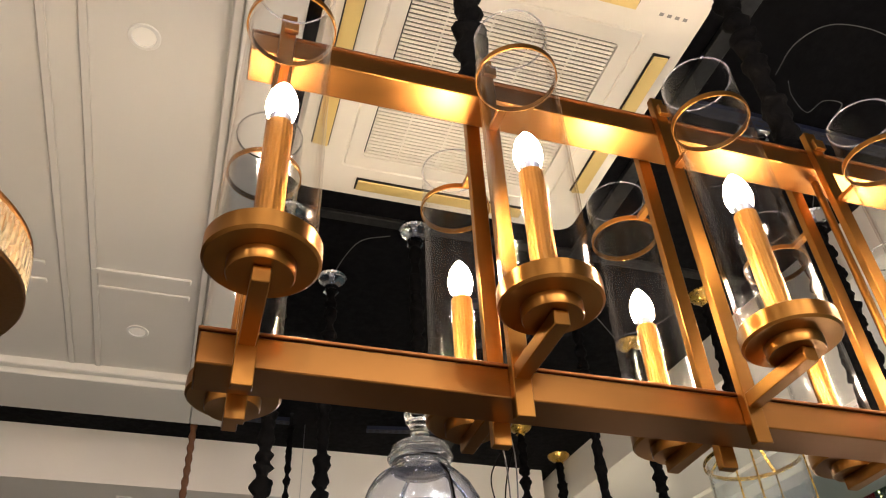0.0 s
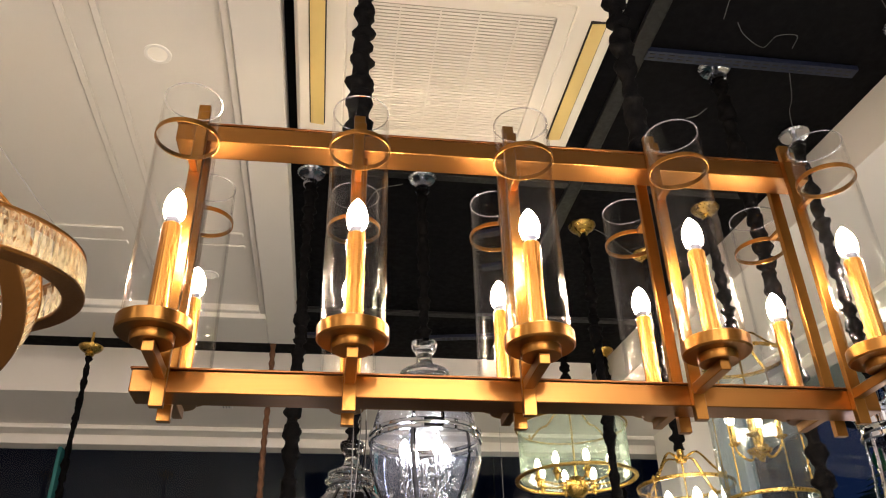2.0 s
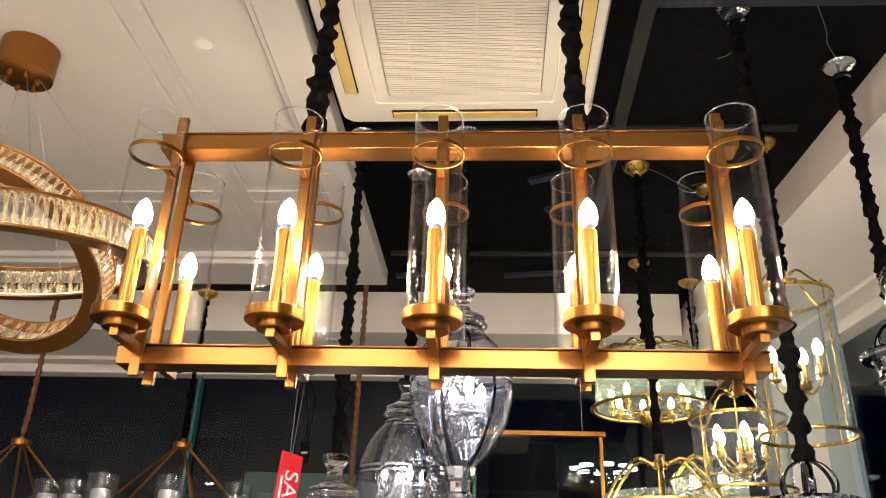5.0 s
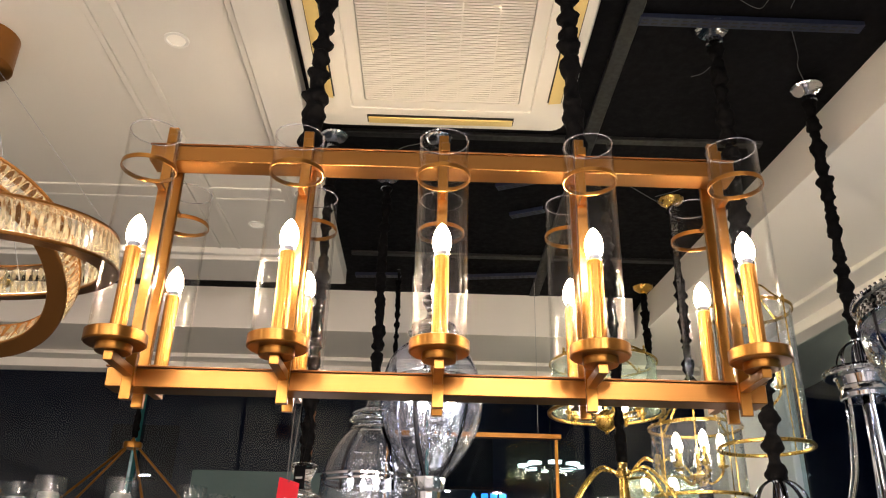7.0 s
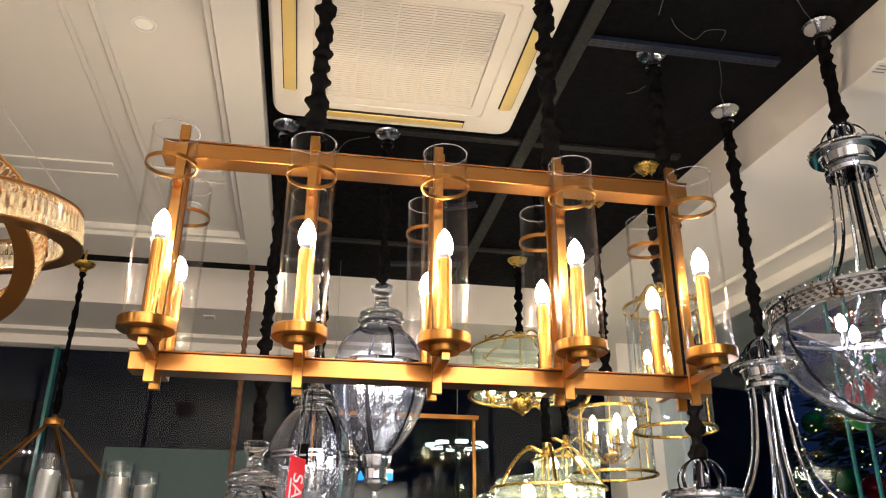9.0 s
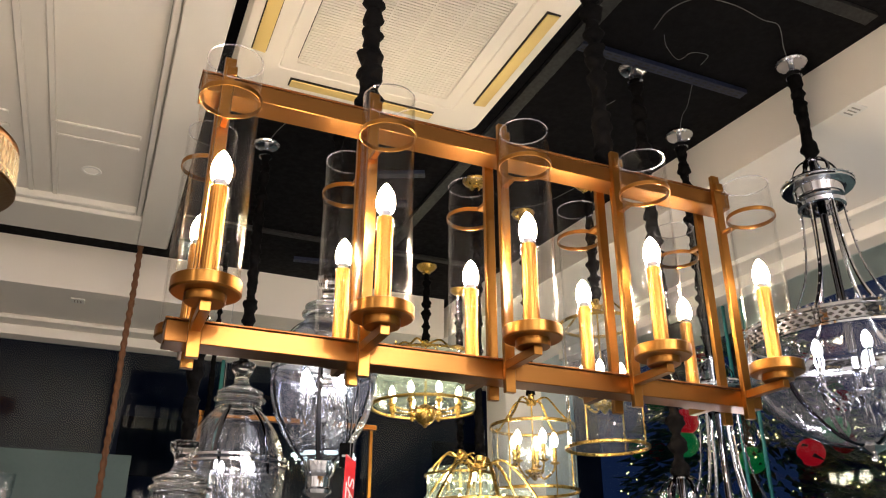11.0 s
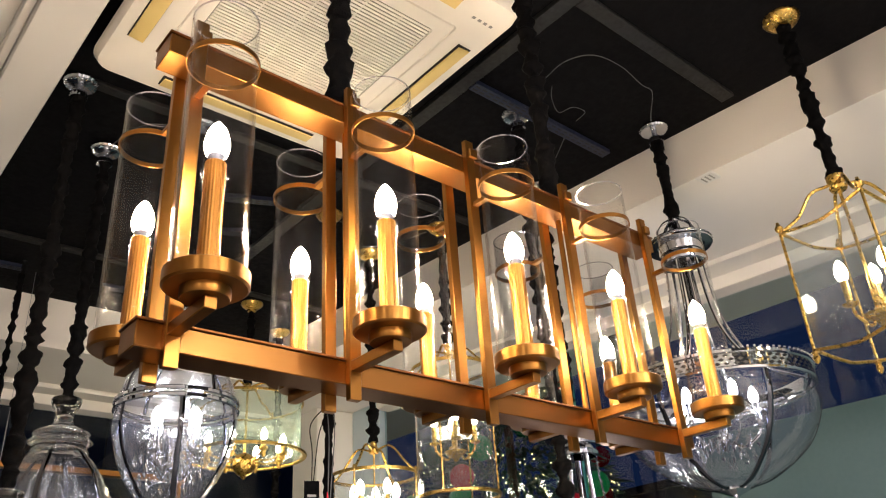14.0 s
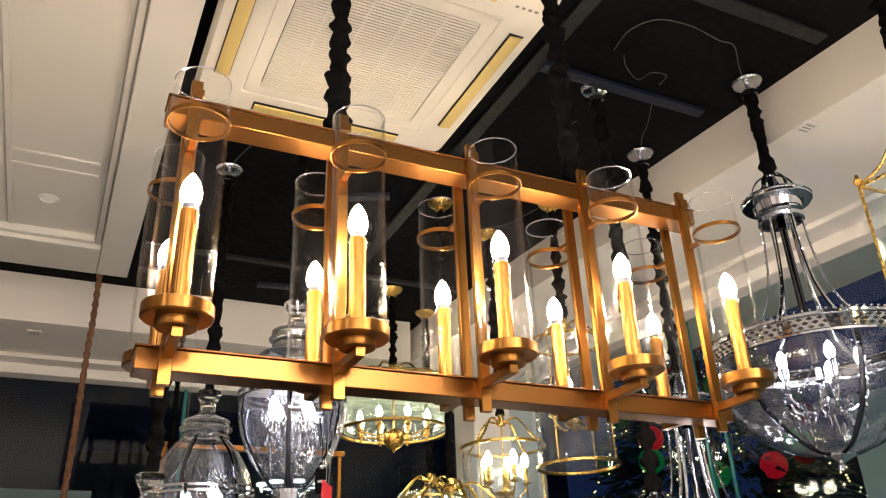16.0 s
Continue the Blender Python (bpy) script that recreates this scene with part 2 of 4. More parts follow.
def box(x0, x1, y0, y1, z0, z1, bevel=0.0, bm=None, seg=1):
    own = bmesh.new()
    bmesh.ops.create_cube(own, size=1.0, matrix=Matrix.Translation(((x0 + x1) / 2, (y0 + y1) / 2, (z0 + z1) / 2)) @ Matrix.Diagonal((x1 - x0, y1 - y0, z1 - z0, 1)))
    if bevel:
        bmesh.ops.bevel(own, geom=own.edges[:], offset=bevel, segments=seg, affect="EDGES", profile=0.6)
    return join(bm, own)


def join(bm, own):
    if bm is None:
        return own
    me = bpy.data.meshes.new("tmp")
    own.to_mesh(me)
    own.free()
    bm.from_mesh(me)
    bpy.data.meshes.remove(me)
    return bm


def lathe(profile, seg=32, bm=None, close=False, flute=0, depth=0.0, at=(0, 0, 0)):
    """Turns (radius, height) pairs about z. flute: number of flutes, cut depth deep."""
    bm = bm if bm is not None else bmesh.new()
    rings = []
    for r, z in profile:
        ring = []
        for i in range(seg):
            a = 2 * math.pi * i / seg
            rr = max(r, 1e-5) * (1 - depth * (0.5 + 0.5 * math.cos(flute * a))) if flute else max(r, 1e-5)
            ring.append(bm.verts.new((at[0] + rr * math.cos(a), at[1] + rr * math.sin(a), at[2] + z)))
        rings.append(ring)
    pairs = list(zip(rings, rings[1:])) + ([(rings[-1], rings[0])] if close else [])
    for a, b in pairs:
        for i in range(seg):
            j = (i + 1) % seg
            bm.faces.new((a[i], a[j], b[j], b[i]))
    if not close:
        for ring, flip in ((rings[0], True), (rings[-1], False)):
            if (ring[0].co.xy - Vector(at[:2])).length > 0.002:
                bm.faces.new(ring[::-1] if flip else ring)
    bmesh.ops.recalc_face_normals(bm, faces=bm.faces[:])
    return bm


def shell(profile, t=0.003, seg=40, flute=0, depth=0.0):
    """A thin-walled turned vessel, open at both ends of the profile."""
    inner = [(max(r - t, 0.0005), z) for r, z in profile][::-1]
    return lathe(profile + inner, seg, close=True, flute=flute, depth=depth)


def hoop(r, z, w, h, seg=48, bm=None, bevel=True):
    """A flat ring: radius to its middle, width w, height h."""
    c = min(w, h) * 0.25 if bevel else 0
    a, b, lo, hi = r - w / 2, r + w / 2, z - h / 2, z + h / 2
    return lathe([(a, lo + c), (a + c, lo), (b - c, lo), (b, lo + c), (b, hi - c), (b - c, hi), (a + c, hi), (a, hi - c)], seg, bm, close=True)


def rod(points, r, seg=8, bm=None, flat=1.0):
    """A bar swept along points; r may be one radius or one a point."""
    bm = bm if bm is not None else bmesh.new()
    pts = [Vector(p) for p in points]
    rad = r if isinstance(r, (list, tuple)) else [r] * len(pts)
    rings, side = [], None
    for i, p in enumerate(pts):
        d = (pts[min(i + 1, len(pts) - 1)] - pts[max(i - 1, 0)]).normalized()
        if side is None:
            side = d.cross(Vector((0, 0, 1)))
            side = side.normalized() if side.length > 0.01 else Vector((1, 0, 0))
        side = (side - d * side.dot(d)).normalized()
        up = d.cross(side)
        rings.append([bm.verts.new(p + rad[i] * (math.cos(2 * math.pi * k / seg) * side + flat * math.sin(2 * math.pi * k / seg) * up)) for k in range(seg)])
    for a, b in zip(rings, rings[1:]):
        for k in range(seg):
            bm.faces.new((a[k], a[(k + 1) % seg], b[(k + 1) % seg], b[k]))
    bm.faces.new(rings[0][::-1])
    bm.faces.new(rings[-1])
    bmesh.ops.recalc_face_normals(bm, faces=bm.faces[:])
    return bm


def curve_points(ctrl, n=14):
    """Catmull-Rom through the control points."""
    p = [Vector(c) for c in ctrl]
    p = [2 * p[0] - p[1]] + p + [2 * p[-1] - p[-2]]
    out = []
    for i in range(1, len(p) - 2):
        for k in range(n):
            t = k / n
            a, b, c, d = p[i - 1], p[i], p[i + 1], p[i + 2]
            out.append(0.5 * (2 * b + (c - a) * t + (2 * a - 5 * b + 4 * c - d) * t * t + (3 * b - a - 3 * c + d) * t ** 3))
    return out + [p[-2]]


def spin(points, a):
    c, s = math.cos(a), math.sin(a)
    return [Vector((p[0] * c - p[1] * s, p[0] * s + p[1] * c, p[2])) for p in points]


def sleeve_cord(z0, z1, r=0.014, seed=0, seg=12, twist=False):
    """A gathered fabric sleeve over a chain, hanging along z from z1 down to z0."""
    rng = random.Random(seed)
    bm, z, rings = bmesh.new(), z0, []
    ph, k = rng.uniform(0, 6), 0
    step = 0.0055
    n = int((z1 - z0) / step)
    lump, target, left = 1.0, 1.0, 0
    for i in range(n + 1):
        z = z0 + (z1 - z0) * i / n
        if left <= 0:
            target, left = rng.uniform(0.62, 1.38), rng.randint(2, 5)
        left -= 1
        lump += 0.55 * (target - lump)
        sway = 0.10 * r * math.sin(z * 11 + ph)
        ring = []
        for j in range(seg):
            a = 2 * math.pi * j / seg
            rr = r * lump * (1 + 0.16 * math.sin(a * 2 + z * 95 + ph) + 0.09 * math.sin(a * 3 - z * 160))
            if twist:
                rr = r * (1 + 0.22 * math.sin(a * 2 + z * 120 + ph))
            ring.append(bm.verts.new((sway + rr * math.cos(a), sway + rr * math.sin(a), z)))
        rings.append(ring)
    for a, b in zip(rings, rings[1:]):
        for j in range(seg):
            bm.faces.new((a[j], a[(j + 1) % seg], b[(j + 1) % seg], b[j]))
    bm.faces.new(rings[0][::-1])
    bm.faces.new(rings[-1])
    return bm


FLAME = [(0.0, 0.0), (0.011, 0.002), (0.015, 0.010), (0.0172, 0.020), (0.0168, 0.030), (0.0142, 0.042), (0.0095, 0.052), (0.0045, 0.059), (0.0, 0.063)]


def bulb(parent, at, material, scale=1.0, name="bulb"):
    return part(name, lathe([(r * scale, z * scale) for r, z in FLAME], 16, at=at), material, parent, "lit flame-shaped bulb")

# ---- the room ----
BZ = 3.29                       # black ceiling
SZ = 3.03                       # soffit underside
XG, YG = 3.0, 4.5               # glass walls
# floor and two walls are unseen, added to bounce lamp light upwards
floor = tagged(part("floor", box(-5.2, 3.72, -5.2, 4.7, -0.1, 0.0), FLOOR), "pale polished tile shop floor, unseen, added to bounce light", "floor", kind="structure")
tagged(part("wall_south", box(-5.2, 3.72, -5.3, -5.2, 0, 3.45), WALL), "warm off-white painted shop wall, unseen, added to bounce light", "wall", kind="structure")
tagged(part("wall_west", box(-5.3, -5.2, -5.3, 4.7, 0, 3.45), WALL), "warm off-white painted shop wall, unseen, added to bounce light", "wall", kind="structure")

bm = box(-5.2, 2.3, -5.2, 4.0, BZ, BZ + 0.08)
tagged(part("ceiling_black", bm, BLACK), "black sprayed open ceiling over the lamps", "ceiling", kind="structure")


def skew_prism(points, z0, z1):
    bm = bmesh.new()
    lo = [bm.verts.new((x, y, z0)) for x, y in points]
    hi = [bm.verts.new((x, y, z1)) for x, y in points]
    n = len(points)
    bm.faces.new(lo[::-1])
    bm.faces.new(hi)
    for i in range(n):
        bm.faces.new((lo[i], lo[(i + 1) % n], hi[(i + 1) % n], hi[i]))
    bmesh.ops.recalc_face_normals(bm, faces=bm.faces[:])
    return bm


def edge_x(y):
    return 2.18 - 0.08 * y


LEAN = 0.095                    # the soffit's face leans in towards its lower edge
bm = skew_prism([(edge_x(-5.2), -5.2), (3.75, -5.2), (3.25, 4.75), (edge_x(3.74), 4.75), (edge_x(3.74), 3.74)], SZ, BZ + 0.12)
for v in bm.verts:
    if v.co.x < 2.6 and v.co.z < SZ + 0.01:
        v.co.x -= LEAN
tagged(part("ceiling_soffit_east", bm, PAINT_SOFFIT), "warm white plaster soffit along the glass wall", "ceiling soffit", kind="structure")
bm = box(-5.2, edge_x(3.74) - 0.002 - LEAN, 3.74, 4.75, SZ, BZ + 0.12)
tagged(part("ceiling_soffit_north", bm, PAINT_SOFFIT), "warm white plaster soffit along the back glass wall", "ceiling soffit", kind="structure")
# stepped cornice where the soffit meets the glass
bm = box(-5.2, XG - 0.1, YG - 0.22, YG - 0.1, SZ - 0.028, SZ - 0.001, 0.004)
box(-5.2, XG - 0.1, YG - 0.098, YG + 0.02, SZ - 0.085, SZ - 0.001, 0.004, bm)
tagged(part("trim_north", bm, PAINT_SOFFIT), "white stepped cornice above the glass", "cornice", kind="structure")
EAST = Matrix.Translation((3.055, 0, 0)) @ Matrix.Rotation(radians(6.8), 4, "Z")
bm = box(-0.24, -0.1, -5.2, 3.65, SZ - 0.028, SZ - 0.001, 0.004)
box(-0.098, 0.02, -5.2, 3.65, SZ - 0.085, SZ - 0.001, 0.004, bm)
trim_e = tagged(part("trim_east", bm, PAINT_SOFFIT), "white stepped cornice above the glass", "cornice", kind="structure")
trim_e.matrix_world = EAST

# white coffered ceiling: a lower rim round a recessed panel with applied mouldings
CX1, CY1, CX0, CY0 = 0.072, 3.40, -5.1, -5.1
RZ, PZ = 3.195, 3.25
bm = box(-0.075, CX1, CY0, CY1, RZ, BZ - 0.002, 0.004)
box(CX0, -0.0752, 3.10, CY1, RZ, BZ - 0.002, 0.004, bm)
box(-0.105, -0.076, CY0, 3.099, RZ + 0.022, BZ - 0.002, 0.005, bm)
box(CX0, -0.1055, 3.065, 3.0995, RZ + 0.022, BZ - 0.002, 0.005, bm)
box(CX0, -0.106, CY0, 3.064, PZ, BZ - 0.003, 0, bm)
for y in (2.385, 1.0 - 2.0, -3.4):
    for k, (dy, dz) in enumerate(((0.0, 0.010), (0.105, 0.008))):
        box(CX0, -0.62, y + dy, y + dy + 0.03, PZ - dz, PZ - 0.0005, 0.004, bm)
        box(-0.47, -0.135, y + dy, y + dy + 0.03, PZ - dz, PZ - 0.0005, 0.004, bm)
for x in (-0.475, -0.575, -1.75, -1.85, -3.0, -3.1):
    box(x, x + 0.024, CY0, 3.06, PZ - 0.008, PZ - 0.0008, 0.003, bm)
tagged(part("ceiling_white", bm, PAINT), "white coffered plaster ceiling with thin mouldings", "ceiling", kind="structure")


def downlight(x, y, z, power):
    d = thing("downlight", "small round recessed white ceiling downlight, lit; ten of twelve added", "downlight", (x, y, z), "recessed downlights")
    part("trim_ring", hoop(0.036, -0.003, 0.011, 0.006, 36), CANDLE, d, "white trim ring")
    part("diffuser", lathe([(0.030, -0.002), (0.030, -0.0005)], 32), DOWN_FACE, d, "glowing diffuser")
    if power:
        added_room_lamp(x, y, z - 0.008, power)
    return d


# only the first two are seen; the others are added for room light
for x, y in ((-0.315, 1.36), (-0.315, 2.77), (-0.315, -3.4), (-0.315, -4.6), (-1.3, -3.4), (-1.3, -4.6), (-2.4, -3.4), (-3.6, -2.4)):
    downlight(x, y, PZ, DOWN_POWER * (0.0 if y > 1 and x > -1 else 1.0))
# unseen, added under the black ceiling for more bounce from the floor
for x, y in ((0.9, -3.6), (0.9, -4.6), (1.7, -3.6), (1.7, -4.6)):
    downlight(x, y, BZ, DOWN_POWER * 1.3)

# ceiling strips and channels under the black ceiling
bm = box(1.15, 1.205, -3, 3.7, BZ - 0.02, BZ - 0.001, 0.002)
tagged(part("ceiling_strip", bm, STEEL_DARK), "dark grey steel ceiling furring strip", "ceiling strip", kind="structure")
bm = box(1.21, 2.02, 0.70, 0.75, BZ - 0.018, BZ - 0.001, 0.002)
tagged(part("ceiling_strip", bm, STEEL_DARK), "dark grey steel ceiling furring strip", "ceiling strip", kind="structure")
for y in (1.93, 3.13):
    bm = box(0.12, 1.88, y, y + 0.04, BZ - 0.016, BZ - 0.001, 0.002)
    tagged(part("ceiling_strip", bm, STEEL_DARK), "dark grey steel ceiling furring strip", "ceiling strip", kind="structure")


def channel(x0, y0, x1, y1, z=BZ - 0.028):
    """A slotted steel channel between two places under the ceiling."""
    d = Vector((x1 - x0, y1 - y0, 0))
    length = d.length
    bm = box(0, length, -0.02, 0.02, 0.0, 0.003)
    box(0, length, -0.02, -0.017, 0.0032, 0.018, 0, bm)
    box(0, length, 0.017, 0.02, 0.0032, 0.018, 0, bm)
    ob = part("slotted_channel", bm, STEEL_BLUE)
    n = int(length / 0.032)
    slot = None
    for i in range(n):
        for s in (-0.008, 0.008):
            m = Matrix.Translation((0.018 + i * 0.032, s, -0.001))
            if slot is None:
                slot = part("slot", box(-0.010, 0.010, -0.003, 0.003, -0.0006, 0.0006), DARK_GAP, ob, "near-black plate for the shade in a slot")
                slot.matrix_basis = m
            else:
                share(slot, m)
    ob.matrix_world = Matrix.Translation((x0, y0, z)) @ Matrix.Rotation(math.atan2(d.y, d.x), 4, "Z")
    return tagged(ob, "blue-grey slotted steel channel fixed under black ceiling", "steel channel", group="ceiling channels")


channel(1.20, 1.21, 1.92, 1.215)
channel(0.84, 2.35, 1.05, 2.255)
channel(0.93, 2.63, 1.08, 2.555)
channel(0.12, 3.44, 0.38, 3.425)
channel(0.74, 3.43, 1.15, 3.365)

# storefront glass
def glass_wall(name, axis, at, a0, a1, label, posts):
    w = thing(name, label, "glass wall", kind="structure")
    for i, (p, q) in enumerate(zip(posts, posts[1:])):
        if axis == "y":
            g = part("pane", box(p + 0.012, q - 0.012, at, at + 0.012, 0.02, SZ - 0.05), PANE, w)
        else:
            g = part("pane", box(at, at + 0.012, p + 0.012, q - 0.012, 0.02, SZ - 0.05), PANE, w)
        g.visible_shadow = False
    for p in posts[1:-1]:
        if axis == "y":
            part("glass_edge", box(p - 0.011, p + 0.011, at - 0.06, at + 0.011, 0.02, SZ - 0.09, 0.002), TEAL_EDGE, w, "teal polished glass fin")
        else:
            part("glass_edge", box(at - 0.003, at + 0.015, p - 0.006, p + 0.006, 0.02, SZ - 0.09, 0.002), TEAL_EDGE, w, "teal polished glass fin")
    return w


glass_wall("window_1", "y", YG, -5.2, XG, "tall frameless storefront glass, night outside", (-5.2, -3.3, -1.33, 0.56, 2.34))
east = glass_wall("window_2", "x", 0.0, -5.2, YG, "tall frameless storefront glass, night outside", (-5.2, -3.4, -1.4, 0.6, 2.28, 2.40, 3.69))
east.matrix_world = EAST
tagged(part("pillar", box(2.595, 2.66, 3.68, 3.975, 0, SZ - 0.003, 0.006), PILLAR), "pale blue-grey clad corner pillar", "pillar", kind="structure")
tagged(part("pier", box(2.33, 2.66, 3.98, 4.27, 0, SZ - 0.003, 0.006), PAINT_SOFFIT), "white plastered pier beside the corner pillar", "pillar", kind="structure")
tagged(part("frosted_panel", box(-0.93, 0.10, 4.44, 4.452, 0.02, 2.31, 0.002), FILM), "teal frosted panel inside the glass", "panel", kind="structure")
film_e = tagged(part("frosted_panel", box(-0.062, -0.05, -3.0, 1.62, 0.02, 2.325, 0.002), FILM), "teal frosted panel inside the glass", "panel", kind="structure")
film_e.matrix_world = EAST

# the street beyond the glass
tagged(part("ground", box(-60, 80, -60, 80, -0.25, -0.12), ASPHALT), "dark asphalt outside at night", "ground", kind="structure")
# added backdrop blocks that hold the sky off the glass walls
for i, (x0, x1, y0, y1, h) in enumerate(((-46, 18, 26, 34, 11.5), (26, 34, -14, 24, 6.8))):
    b = thing("backdrop_building", "dark backdrop building, added to keep the night view dark", "building", group="buildings across the street")
    part("wall", box(x0, x1, y0, y1, -0.1, h), FACADE, b)
    part("roof", box(x0 - 0.2, x1 + 0.2, y0 - 0.2, y1 + 0.2, h, h + 0.3), STEEL_DARK, b)
    src = None
    for k in range(6):
        for s in range(2):
            if i == 0:
                m = Matrix.Translation((x0 + 6 + k * 10.4, y0 - 0.03, 2.6 + s * 3.4))
            else:
                m = Matrix.Translation((x0 - 0.03, y0 + 3 + k * 5.6, 2.0 + s * 2.9)) @ Matrix.Rotation(radians(90), 4, "Z")
            if src is None:
                src = part("window", box(-1.1, 1.1, -0.02, 0.06, -0.9, 0.9, 0.02), DARK_GAP, b)
                src.matrix_basis = m
            else:
                share(src, m)

sign = thing("street_sign", "blue glowing sign across the dark street", "sign", (2.2, 21.9, 4.35))
bm = bmesh.new()
tri = [bm.verts.new(v) for v in ((-0.50, 0, -0.13), (-0.22, 0, -0.13), (-0.36, 0, 0.13), (-0.50, 0.05, -0.13), (-0.22, 0.05, -0.13), (-0.36, 0.05, 0.13))]
for q in ((0, 1, 2), (5, 4, 3), (0, 3, 4, 1), (1, 4, 5, 2), (2, 5, 3, 0)):
    bm.faces.new([tri[i] for i in q])
part("mast", rod([(0.1, 0.09, -4.47), (0.1, 0.09, 0.1)], 0.05, 10), STEEL_DARK, sign)
part("emblem", bm, SIGN_BLUE, sign, "blue glowing triangle")
for i in range(3):
    x = -0.15 + i * 0.25
    part("bar", box(x, x + 0.19, 0, 0.05, -0.12, 0.11, 0.02), SIGN_BLUE, sign, "blue glowing block")

# ---- the rectangular chandelier ----
X1, DX, YF, YR, YC = 0.012, 0.284, 0.547, 0.801, 0.674
RAIL_TOP, RAIL_LOW = 2.374, 1.894


def rail(parent, z, x0, x1):
    h, half = 0.036, 0.0275
    r = part("rail", box(x0, x1, YC - half, YC + half, z, z + h, 0.0015), BRASS_FLAT, parent, "brushed brass rail")
    part("rail_cap", box(x0 - 0.002, x1 + 0.002, YC - half - 0.003, YC + half + 0.003, z + h + 0.0002, z + h + 0.004, 0.0008), BRASS_DARK, r, "dark brass cap strip")
    return r


def candle_lamp(parent, x, y, side):
    """One lamp with its post: side -1 hangs off the front of the rails, +1 off the back."""
    yr = YC + side * 0.0275                     # rail face
    y0, y1 = sorted((yr + side * 0.0005, yr + side * 0.0125))
    part("post", box(x - 0.0105, x + 0.0105, y0, y1, 1.868, 2.447, 0.001), BRASS, parent)
    a, b = sorted((yr + side * 0.0128, yr + side * 0.020))
    part("top_clip", box(x - 0.006, x + 0.013, a, b, 2.405, 2.425, 0.001), BRASS, parent)
    # arm that carries the cup
    a, b = sorted((yr - side * 0.002, y + side * 0.018))
    part("arm", box(x - 0.0085, x + 0.0085, a, b, 1.911, 1.928, 0.001), BRASS, parent)
    cup = part("cup", lathe([(0.0, 1.9425), (0.0510, 1.9425), (0.0540, 1.945), (0.0540, 1.9635), (0.0520, 1.965), (0.0502, 1.963), (0.0, 1.961)], 56, at=(x, y, 0)), BRASS_SPUN, parent, "spun brass cup")
    part("collar", lathe([(0.0, 1.9285), (0.0300, 1.9285), (0.0315, 1.931), (0.0315, 1.942), (0.0, 1.942)], 40, at=(x, y, 0)), BRASS_SPUN, cup)
    part("candle_sleeve", lathe([(0.0, 1.9615), (0.0146, 1.9615), (0.0144, 2.05), (0.0142, 2.1275), (0.011, 2.130), (0.0, 2.130)], 120, flute=20, depth=0.028, at=(x, y, 0)), BRASS_SLEEVE, parent, "fluted brass candle sleeve")
    part("bulb_base", lathe([(0.0095, 2.1305), (0.012, 2.138), (0.0145, 2.146), (0.0, 2.1465)], 16, at=(x, y, 0)), SOCKET, parent, "clear bulb base")
    bulb(parent, (x, y, 2.1345), BULB_WARM)
    tube = part("glass_tube", shell([(0.0488, 1.9645), (0.0488, 2.15), (0.0488, 2.3745), (0.0484, 2.3765)], 0.0026, 64), TUBE, parent, "clear glass cylinder shade")
    tube.location = (x, y, 0)
    part("rim", hoop(0.0475, 2.3770, 0.0026, 0.0014, 64), RIM, tube, "glass rim, haze added for its bright line")
    ring = part("shade_ring", hoop(0.0510, 0, 0.0022, 0.0090, 64), BRASS, parent, "thin brass ring round the glass")
    ring.location = (x, y, 2.297)
    a, b = sorted((yr + side * 0.0128, y - side * 0.051))
    part("ring_bracket", box(x - 0.006, x + 0.006, a, b, 2.293, 2.301, 0.001), BRASS, parent)


ch = thing("chandelier", "rectangular brushed brass chandelier with ten glass tube candle lamps, lit", "chandelier")
rail(ch, RAIL_TOP, X1 - 0.045, X1 + 4 * DX + 0.045)
rail(ch, RAIL_LOW, X1 - 0.045, X1 + 4 * DX + 0.045)
for i in range(5):
    candle_lamp(ch, X1 + i * DX, YF, -1)
    candle_lamp(ch, X1 + i * DX, YR, 1)
for i in (1, 3):
    x = X1 + i * DX + 0.012
    part("tie_rod", rod([(x, YC, 1.9345), (x, YC, 2.3735)], 0.006, 12), BRASS, ch, "thin round brass rod")
    c = part("cord", sleeve_cord(2.415, BZ - 0.03, 0.020, 40 + i, 14), CORD, ch, "black gathered fabric sleeve over chain")
    c.location = (x - 0.012, YC, 0)
    part("hook", hoop(0.014, 0, 0.004, 0.004, 20), BRASS, ch).matrix_basis = pose(x - 0.012, YC, 2.424, 90, 0, 0)
    part("canopy", lathe([(0.0, BZ - 0.035), (0.02, BZ - 0.034), (0.055, BZ - 0.012), (0.058, BZ - 0.001), (0.0, BZ - 0.001)], 32, at=(x - 0.012, YC, 0)), BRASS, ch)

# ---- the cassette air conditioner ----
AX0, AX1, AY0, AY1, AZ = 0.108, 1.042, 0.808, 1.742, 3.172
ac = thing("air_conditioner", "cream ceiling cassette air conditioner with slatted grille", "air conditioner")


def rounded_frame(x0, x1, y0, y1, r, n=6):
    pts = []
    for cx, cy, a0 in ((x1 - r, y1 - r, 0), (x0 + r, y1 - r, 90), (x0 + r, y0 + r, 180), (x1 - r, y0 + r, 270)):
        for k in range(n + 1):
            a = radians(a0 + 90 * k / n)
            pts.append((cx + r * math.cos(a), cy + r * math.sin(a)))
    return pts


